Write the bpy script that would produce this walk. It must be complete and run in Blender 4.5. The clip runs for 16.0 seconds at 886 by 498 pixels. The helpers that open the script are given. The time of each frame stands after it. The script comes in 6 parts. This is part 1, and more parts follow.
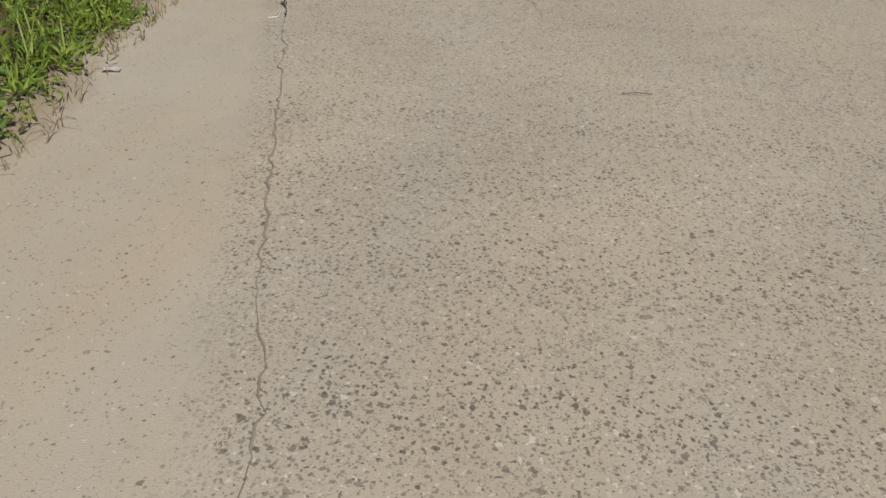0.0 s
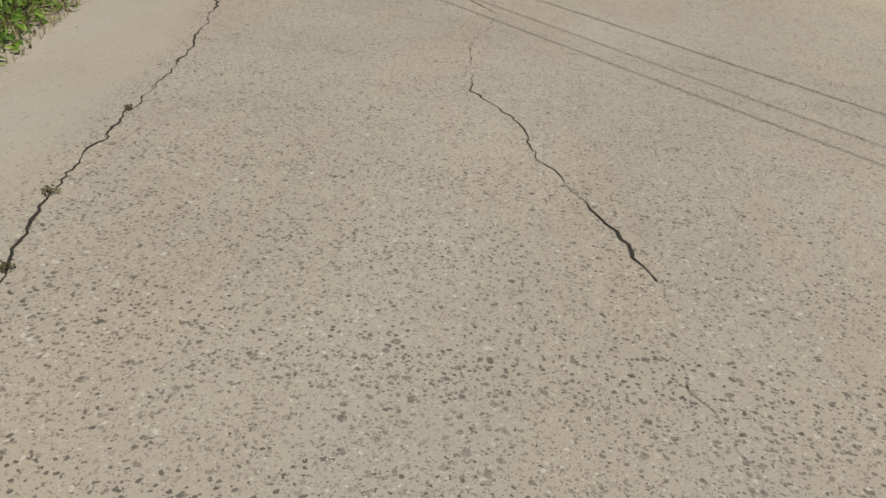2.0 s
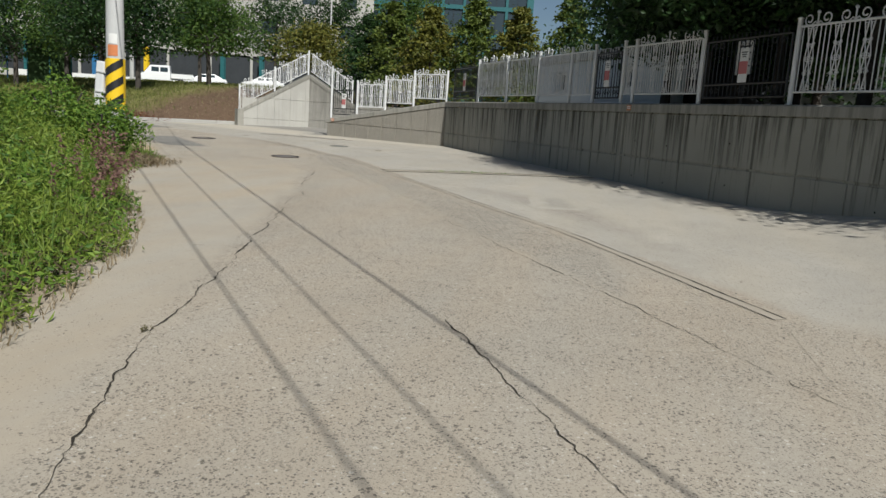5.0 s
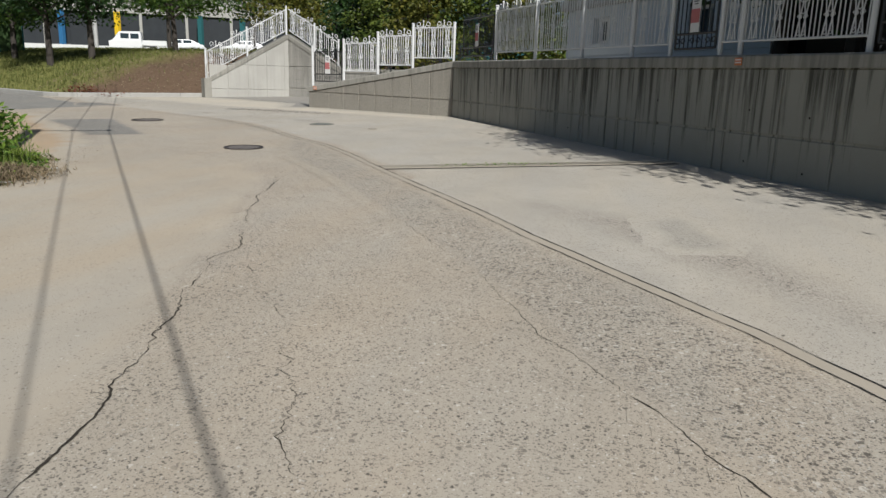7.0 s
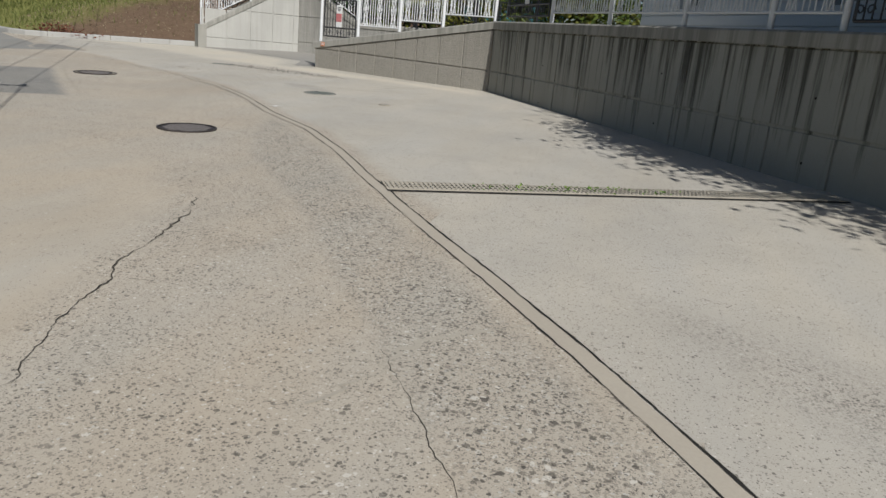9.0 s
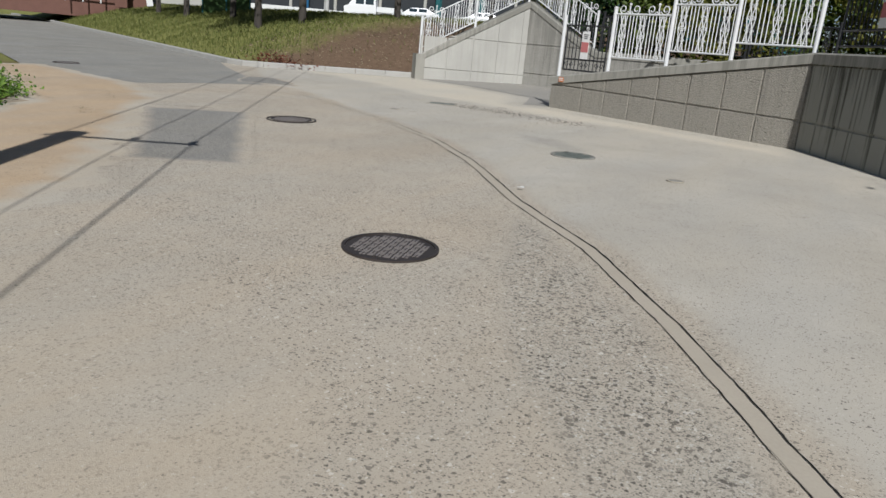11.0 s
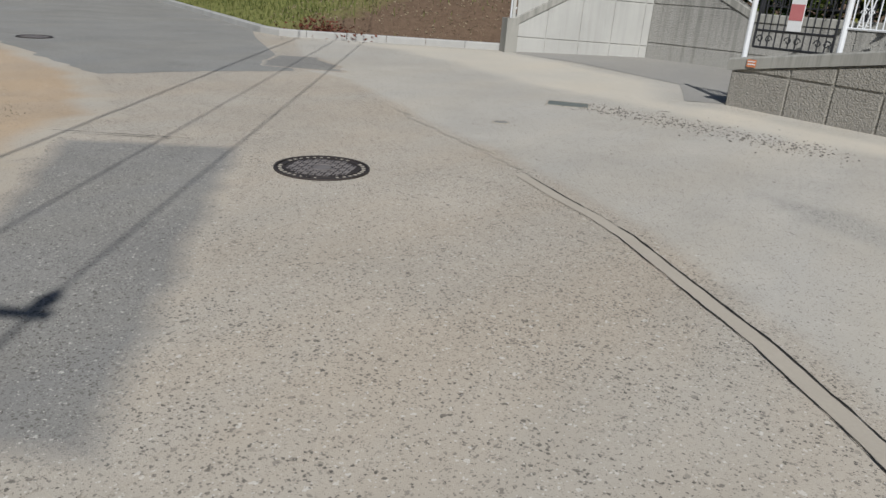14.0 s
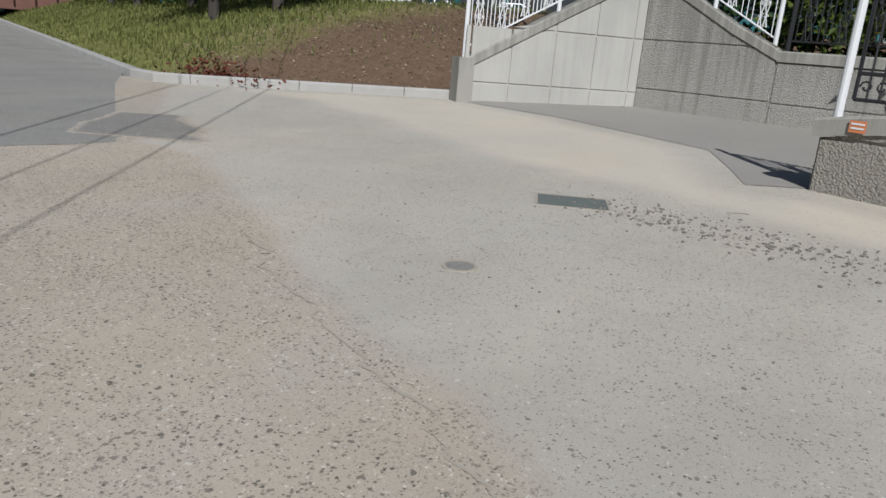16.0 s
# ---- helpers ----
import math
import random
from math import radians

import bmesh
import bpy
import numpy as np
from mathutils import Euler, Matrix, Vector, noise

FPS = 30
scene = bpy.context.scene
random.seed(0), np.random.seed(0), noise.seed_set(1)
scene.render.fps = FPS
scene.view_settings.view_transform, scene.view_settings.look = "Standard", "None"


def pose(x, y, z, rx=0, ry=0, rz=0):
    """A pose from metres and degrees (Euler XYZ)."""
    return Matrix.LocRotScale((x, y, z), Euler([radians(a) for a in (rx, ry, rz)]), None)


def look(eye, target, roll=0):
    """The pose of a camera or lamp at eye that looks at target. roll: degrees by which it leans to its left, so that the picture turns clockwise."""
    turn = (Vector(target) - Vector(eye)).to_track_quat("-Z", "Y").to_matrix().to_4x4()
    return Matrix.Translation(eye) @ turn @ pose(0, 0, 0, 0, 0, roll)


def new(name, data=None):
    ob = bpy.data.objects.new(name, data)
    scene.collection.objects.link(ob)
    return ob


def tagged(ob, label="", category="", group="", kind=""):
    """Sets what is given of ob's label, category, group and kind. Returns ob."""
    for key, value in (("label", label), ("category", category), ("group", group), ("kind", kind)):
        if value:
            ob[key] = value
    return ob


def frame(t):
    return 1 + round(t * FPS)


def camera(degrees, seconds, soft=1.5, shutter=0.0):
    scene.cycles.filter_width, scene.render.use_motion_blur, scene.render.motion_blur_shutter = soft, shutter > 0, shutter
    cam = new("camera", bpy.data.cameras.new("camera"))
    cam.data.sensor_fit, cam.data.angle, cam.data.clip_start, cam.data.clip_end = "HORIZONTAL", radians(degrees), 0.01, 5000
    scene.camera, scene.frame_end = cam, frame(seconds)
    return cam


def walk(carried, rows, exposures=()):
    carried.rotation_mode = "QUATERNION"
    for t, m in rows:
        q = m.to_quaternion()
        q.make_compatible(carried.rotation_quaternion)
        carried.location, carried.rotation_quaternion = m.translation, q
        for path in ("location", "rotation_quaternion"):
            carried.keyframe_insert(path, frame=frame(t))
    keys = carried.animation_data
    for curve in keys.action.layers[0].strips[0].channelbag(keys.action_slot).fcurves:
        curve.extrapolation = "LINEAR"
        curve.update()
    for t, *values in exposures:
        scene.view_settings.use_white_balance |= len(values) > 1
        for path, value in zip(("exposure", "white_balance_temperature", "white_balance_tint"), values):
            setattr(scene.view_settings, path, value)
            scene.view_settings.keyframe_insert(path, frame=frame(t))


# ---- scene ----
cam = camera(63.0, 16.0)
PATH = [
    (0, (2.371, -3.424, 1.346), (2.190, -1.719, 0.315), 2.7),
    (0.3, (2.14, -2.654, 1.196), (2.097, -0.929, 0.185), 7.6),
    (0.5, (1.992, -2.168, 1.174), (1.976, -0.448, 0.153), 10.5),
    (0.7, (1.875, -1.64, 1.186), (1.84, 0.105, 0.205), 9.0),
    (1, (1.83, -0.84, 1.213), (1.716, 0.88, 0.202), 5.4),
    (1.5, (1.669, 0.513, 1.235), (1.563, 2.239, 0.231), 4.9),
    (2, (1.446, 1.813, 1.338), (1.319, 3.586, 0.42), 5.8),
    (2.5, (1.178, 3.119, 1.403), (1.035, 4.938, 0.585), 5.6),
    (3, (0.943, 4.447, 1.477), (0.763, 6.34, 0.858), 4.3),
    (3.5, (0.58, 5.722, 1.537), (0.386, 7.645, 1.025), 4.5),
    (4, (0.205, 6.965, 1.625), (-0.195, 8.89, 1.257), 3.4),
    (4.2, (0.042, 7.451, 1.624), (-0.387, 9.376, 1.292), 3.7),
    (6.3, (-1.794, 12.592, 1.836), (-2.237, 14.5, 1.43), 3.0),
    (6.5, (-1.947, 13.097, 1.856), (-2.385, 15.0, 1.422), 1.5),
    (7, (-2.279, 14.253, 1.856), (-2.695, 16.158, 1.412), 1.6),
    (7.5, (-2.6, 15.337, 1.861), (-3.026, 17.232, 1.385), 1.7),
    (8, (-2.916, 16.452, 1.841), (-3.337, 18.34, 1.335), 2.2),
    (8.5, (-3.187, 17.438, 1.862), (-3.622, 19.319, 1.34), 4.2),
    (9, (-3.46, 18.472, 1.893), (-3.904, 20.345, 1.352), 5.3),
    (9.5, (-3.84, 19.466, 1.93), (-4.292, 21.336, 1.382), 5.3),
    (10, (-4.454, 20.391, 1.95), (-5.101, 22.195, 1.377), 6.0),
    (10.2, (-4.729, 20.78, 1.963), (-5.505, 22.525, 1.367), 4.9),
    (12.3, (-7.717, 23.933, 2.137), (-8.727, 25.612, 1.732), 6.4),
    (12.5, (-7.969, 24.237, 2.134), (-8.97, 25.917, 1.712), 6.6),
    (13, (-8.532, 25.082, 2.121), (-9.511, 26.768, 1.676), 6.3),
    (13.5, (-9.015, 25.719, 2.184), (-10.108, 27.306, 1.648), 5.0),
    (14, (-9.657, 26.657, 2.152), (-10.705, 28.23, 1.499), 4.9),
    (14.5, (-10.252, 27.546, 2.14), (-11.302, 29.103, 1.451), 4.5),
    (15, (-10.817, 28.567, 2.104), (-11.807, 30.159, 1.407), 4.3),
    (15.3, (-11.166, 29.195, 2.093), (-12.126, 30.808, 1.402), 3.6),
    (15.5, (-11.436, 29.585, 2.068), (-12.383, 31.233, 1.444), 5.4),
    (16, (-12.062, 30.625, 2.03), (-13.025, 32.292, 1.488), 4.8),
]
walk(cam, [(t, look(eye, target, roll)) for t, eye, target, roll in PATH],
     [(0, -0.03, 6420, 10), (2.2, 0.01, 6400, 9), (3, 0.05, 6220, 7), (4, 0.1, 6080, 7), (6.5, 0.1, 6050, 10), (10, 0.05, 5900, 10), (13, 0.01, 5800, 10), (16, -0.02, 5740, 11)])


# ---- world and sun ----
SUN = Vector((0.437, -0.628, 0.643))
world = bpy.data.worlds.new("sky")
scene.world = world
world.use_nodes = True
sky = world.node_tree.nodes.new("ShaderNodeTexSky")
sky.sky_type, sky.sun_disc = "NISHITA", False
sky.sun_elevation, sky.sun_rotation = radians(40), radians(145.2)
world.node_tree.nodes["Background"].inputs["Strength"].default_value = 0.046
world.node_tree.links.new(sky.outputs[0], world.node_tree.nodes["Background"].inputs["Color"])
sun = new("sun", bpy.data.lights.new("sun", "SUN"))
sun.data.energy, sun.data.angle, sun.data.color = 4.9, radians(0.55), (1.0, 0.95, 0.87)
sun.rotation_euler = SUN.to_track_quat("Z", "Y").to_euler()


# ---- materials ----
def nodes(name, rough=0.8, metal=0.0, spec=0.3):
    m = bpy.data.materials.new(name)
    m.use_nodes = True
    t = m.node_tree
    b = t.nodes["Principled BSDF"]
    b.inputs["Roughness"].default_value, b.inputs["Metallic"].default_value = rough, metal
    b.inputs["Specular IOR Level"].default_value = spec
    return m, t, b


def add(t, kind, **values):
    n = t.nodes.new(kind)
    for key, value in values.items():
        if key in n.inputs:
            n.inputs[key].default_value = value
    return n


def coords(t, scale=(1, 1, 1)):
    g = t.nodes.new("ShaderNodeNewGeometry")
    m = t.nodes.new("ShaderNodeMapping")
    m.inputs["Scale"].default_value = scale
    t.links.new(g.outputs["Position"], m.inputs["Vector"])
    return m.outputs["Vector"]


def noise_of(t, vec, scale, detail=4.0, rough=0.6):
    n = add(t, "ShaderNodeTexNoise", Scale=scale, Detail=detail, Roughness=rough)
    t.links.new(vec, n.inputs["Vector"])
    return n.outputs["Fac"]


def ramp(t, fac, stops):
    r = t.nodes.new("ShaderNodeValToRGB")
    e = r.color_ramp.elements
    while len(e) < len(stops):
        e.new(0.5)
    for k, (p, c) in zip(e, stops):
        k.position, k.color = p, (*c, 1) if len(c) == 3 else c
    t.links.new(fac, r.inputs["Fac"])
    return r.outputs["Color"]


def mixed(t, fac, a, b, mode="MIX"):
    n = t.nodes.new("ShaderNodeMix")
    n.data_type, n.blend_type = "RGBA", mode
    for value, key in ((fac, 0), (a, 6), (b, 7)):
        if isinstance(value, (int, float)):
            n.inputs[key].default_value = value
        elif isinstance(value, tuple):
            n.inputs[key].default_value = (*value, 1)
        else:
            t.links.new(value, n.inputs[key])
    return n.outputs[2]


def maths(t, op, a, b=0.0):
    n = t.nodes.new("ShaderNodeMath")
    n.operation = op
    for k, v in enumerate((a, b)):
        if isinstance(v, (int, float)):
            n.inputs[k].default_value = v
        else:
            t.links.new(v, n.inputs[k])
    return n.outputs[0]


def bump(t, b, height, strength=0.4, distance=0.01):
    n = add(t, "ShaderNodeBump", Strength=strength, Distance=distance)
    t.links.new(height, n.inputs["Height"])
    t.links.new(n.outputs["Normal"], b.inputs["Normal"])


def mottled(name, dark, light, scale=3.0, fine=60.0, rough=0.8, relief=0.3, depth=0.004, metal=0.0, spec=0.3, stretch=(1, 1, 1)):
    """Two scales of tone on one base colour, with a fine relief."""
    m, t, b = nodes(name, rough, metal, spec)
    v = coords(t, stretch)
    big = noise_of(t, v, scale, 5)
    small = noise_of(t, v, fine, 3)
    c = mixed(t, big, dark, light)
    c = mixed(t, maths(t, "MULTIPLY", small, 0.35), c, tuple(0.55 * x for x in dark))
    t.links.new(c, b.inputs["Base Color"])
    bump(t, b, small, relief, depth)
    return m


def paving_colour(t, base, warm, cool, pebbles=0.5, size=46.0, deep=0.75, band=1.0, fill=0.16):
    """Worn concrete with dark stones showing in the surface, thinning out in patches, and long faint stains: colour and height."""
    v = coords(t)
    stain = noise_of(t, coords(t, (0.75, 0.2, 1)), 1.6, 5)
    c = mixed(t, ramp(t, stain, [(0.36, (0, 0, 0)), (0.64, (1, 1, 1))]), cool, warm)
    c = mixed(t, 0.35, c, base)
    blot = noise_of(t, v, 0.7, 6)
    c = mixed(t, ramp(t, blot, [(0.42, (0, 0, 0)), (0.72, (band * 0.3,) * 3)]), c, tuple(0.62 * x for x in base))
    pale = noise_of(t, coords(t, (1.1, 0.7, 1)), 0.9, 6, 0.7)
    c = mixed(t, ramp(t, pale, [(0.52, (0, 0, 0)), (0.75, (band * 0.35,) * 3)]), c, tuple(min(1.3 * x, 0.7) for x in base))
    fine = noise_of(t, v, 170.0, 3)
    c = mixed(t, maths(t, "MULTIPLY", fine, 0.5), c, tuple(0.66 * x for x in base))
    vein = ramp(t, noise_of(t, v, 0.33, 3), [(0.3, (0.45,) * 3), (0.58, (1, 1, 1))])
    low = None
    for cell, keep, shade in ((size, pebbles, deep), (size * 0.6, pebbles * 0.28, deep * 0.9), (size * 2.0, pebbles * 0.75, deep * 0.75)):
        w = t.nodes.new("ShaderNodeTexVoronoi")
        w.inputs["Scale"].default_value = cell
        warp = t.nodes.new("ShaderNodeVectorMath")
        warp.operation = "MULTIPLY_ADD"
        nz = add(t, "ShaderNodeTexNoise", Scale=cell * 1.1, Detail=2.0)
        t.links.new(v, nz.inputs["Vector"])
        t.links.new(nz.outputs["Color"], warp.inputs[0])
        warp.inputs[1].default_value = (1.25 / cell,) * 3
        t.links.new(v, warp.inputs[2])
        t.links.new(warp.outputs[0], w.inputs["Vector"])
        s = t.nodes.new("ShaderNodeSeparateColor")
        t.links.new(w.outputs["Color"], s.inputs[0])
        chosen = maths(t, "LESS_THAN", s.outputs[0], maths(t, "MULTIPLY", vein, keep))
        inside = maths(t, "LESS_THAN", w.outputs["Distance"], maths(t, "ADD", maths(t, "MULTIPLY", s.outputs[1], 0.3), fill))
        fac = maths(t, "MULTIPLY", maths(t, "MULTIPLY", chosen, inside), maths(t, "MULTIPLY", maths(t, "ADD", s.outputs[2], 0.25), shade))
        c = mixed(t, fac, c, (0.085, 0.075, 0.062))
        light = maths(t, "MULTIPLY", maths(t, "MULTIPLY", maths(t, "GREATER_THAN", s.outputs[0], 1.0 - 0.09 * keep), inside), 0.55)
        c = mixed(t, light, c, (0.62, 0.58, 0.5))
        low = fac if low is None else maths(t, "ADD", low, fac)
    h = maths(t, "SUBTRACT", maths(t, "MULTIPLY", fine, 0.7), maths(t, "MULTIPLY", low, 0.7))
    return c, h


def paving(name, *values):
    m, t, b = nodes(name, 0.85, 0.0, 0.25)
    c, h = paving_colour(t, *values)
    t.links.new(c, b.inputs["Base Color"])
    bump(t, b, h, 0.5, 0.006)
    return m


def over(name, top, below, bite=0.5, scale=2.2):
    """One paving lying over another: it thins out in ragged patches where its 'cover' falls."""
    m, t, b = nodes(name, 0.88, 0.0, 0.22)
    a = t.nodes.new("ShaderNodeAttribute")
    a.attribute_name = "cover"
    v = coords(t)
    n = maths(t, "ADD", maths(t, "MULTIPLY", noise_of(t, v, scale, 6, 0.7), 0.75), maths(t, "MULTIPLY", noise_of(t, v, 40.0, 2), 0.25))
    f = maths(t, "SUBTRACT", a.outputs["Fac"], maths(t, "MULTIPLY", maths(t, "SUBTRACT", 1.0, a.outputs["Fac"]), maths(t, "MULTIPLY", n, bite * 2)))
    f = ramp(t, f, [(0.0, (0, 0, 0)), (0.75, (1, 1, 1))])
    c1, h1 = paving_colour(t, *below)
    c2, h2 = paving_colour(t, *top)
    t.links.new(mixed(t, f, c1, c2), b.inputs["Base Color"])
    bump(t, b, maths(t, "ADD", h1, h2), 0.3, 0.006)
    return m


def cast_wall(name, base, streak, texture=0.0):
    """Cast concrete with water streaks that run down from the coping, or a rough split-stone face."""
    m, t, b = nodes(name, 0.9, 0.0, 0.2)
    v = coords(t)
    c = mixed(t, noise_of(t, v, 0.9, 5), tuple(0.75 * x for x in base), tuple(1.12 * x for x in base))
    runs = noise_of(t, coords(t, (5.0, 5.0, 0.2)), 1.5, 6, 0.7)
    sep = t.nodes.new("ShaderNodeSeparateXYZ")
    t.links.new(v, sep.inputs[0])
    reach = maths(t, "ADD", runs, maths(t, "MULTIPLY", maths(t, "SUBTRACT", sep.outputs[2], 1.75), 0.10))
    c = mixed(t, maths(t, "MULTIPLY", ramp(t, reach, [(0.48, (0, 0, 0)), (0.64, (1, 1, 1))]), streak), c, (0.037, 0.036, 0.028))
    small = noise_of(t, v, 55.0, 4, 0.65)
    c = mixed(t, maths(t, "MULTIPLY", small, 0.4), c, tuple(0.5 * x for x in base))
    if texture:
        w = add(t, "ShaderNodeTexVoronoi", Scale=42.0)
        t.links.new(v, w.inputs["Vector"])
        c = mixed(t, maths(t, "MULTIPLY", w.outputs["Distance"], texture), c, tuple(0.4 * x for x in base))
        bump(t, b, maths(t, "ADD", w.outputs["Distance"], small), 0.85, 0.014)
    else:
        bump(t, b, small, 0.3, 0.004)
    t.links.new(c, b.inputs["Base Color"])
    return m


def leafy(name, dark, light, rough=0.55):
    """Leaves: each its own shade, some light let through."""
    m, t, b = nodes(name, rough, 0.0, 0.35)
    g = t.nodes.new("ShaderNodeNewGeometry")
    c = mixed(t, g.outputs["Random Per Island"], dark, light)
    v = coords(t)
    c = mixed(t, maths(t, "MULTIPLY", noise_of(t, v, 1.3, 3), 0.5), c, tuple(0.6 * x for x in dark))
    t.links.new(c, b.inputs["Base Color"])
    d = t.nodes.new("ShaderNodeBsdfTranslucent")
    t.links.new(c, d.inputs["Color"])
    mix = t.nodes.new("ShaderNodeMixShader")
    mix.inputs[0].default_value = 0.32
    t.links.new(b.outputs[0], mix.inputs[1])
    t.links.new(d.outputs[0], mix.inputs[2])
    t.links.new(mix.outputs[0], t.nodes["Material Output"].inputs["Surface"])
    return m


ROAD = ((0.445, 0.39, 0.307), (0.468, 0.39, 0.291), (0.445, 0.405, 0.335), 1.1, 60.0, 0.7, 1.0, 0.17)
SHOULDER = ((0.45, 0.395, 0.31), (0.47, 0.385, 0.275), (0.45, 0.415, 0.35), 0.2, 80.0, 0.6, 0.9)
APRON = ((0.468, 0.426, 0.351), (0.482, 0.43, 0.344), (0.45, 0.423, 0.37), 0.42, 75.0, 0.7, 1.3)
DUSTY = ((0.55, 0.495, 0.395), (0.575, 0.505, 0.39), (0.52, 0.48, 0.40), 0.15, 70.0, 0.5, 0.7)
PATCH = ((0.265, 0.25, 0.22), (0.29, 0.27, 0.225), (0.245, 0.235, 0.215), 1.3, 70.0, 0.75, 1.6)
SAND = ((0.45, 0.345, 0.23), (0.50, 0.365, 0.225), (0.43, 0.345, 0.25), 0.35, 60.0, 0.5, 1.6)
DIRT = ((0.35, 0.285, 0.20), (0.38, 0.30, 0.205), (0.31, 0.265, 0.20), 0.3, 50.0, 0.5, 1.4)
COARSE = ((0.435, 0.385, 0.31), (0.45, 0.385, 0.295), (0.43, 0.395, 0.325), 2.2, 52.0, 0.8, 0.8, 0.22)
BARE = ((0.43, 0.388, 0.322), (0.44, 0.39, 0.318), (0.42, 0.388, 0.33), 1.5, 58.0, 0.8, 1.2, 0.2)
DAMP = ((0.41, 0.38, 0.32), (0.42, 0.385, 0.318), (0.40, 0.375, 0.325), 1.0, 62.0, 0.7, 1.0)
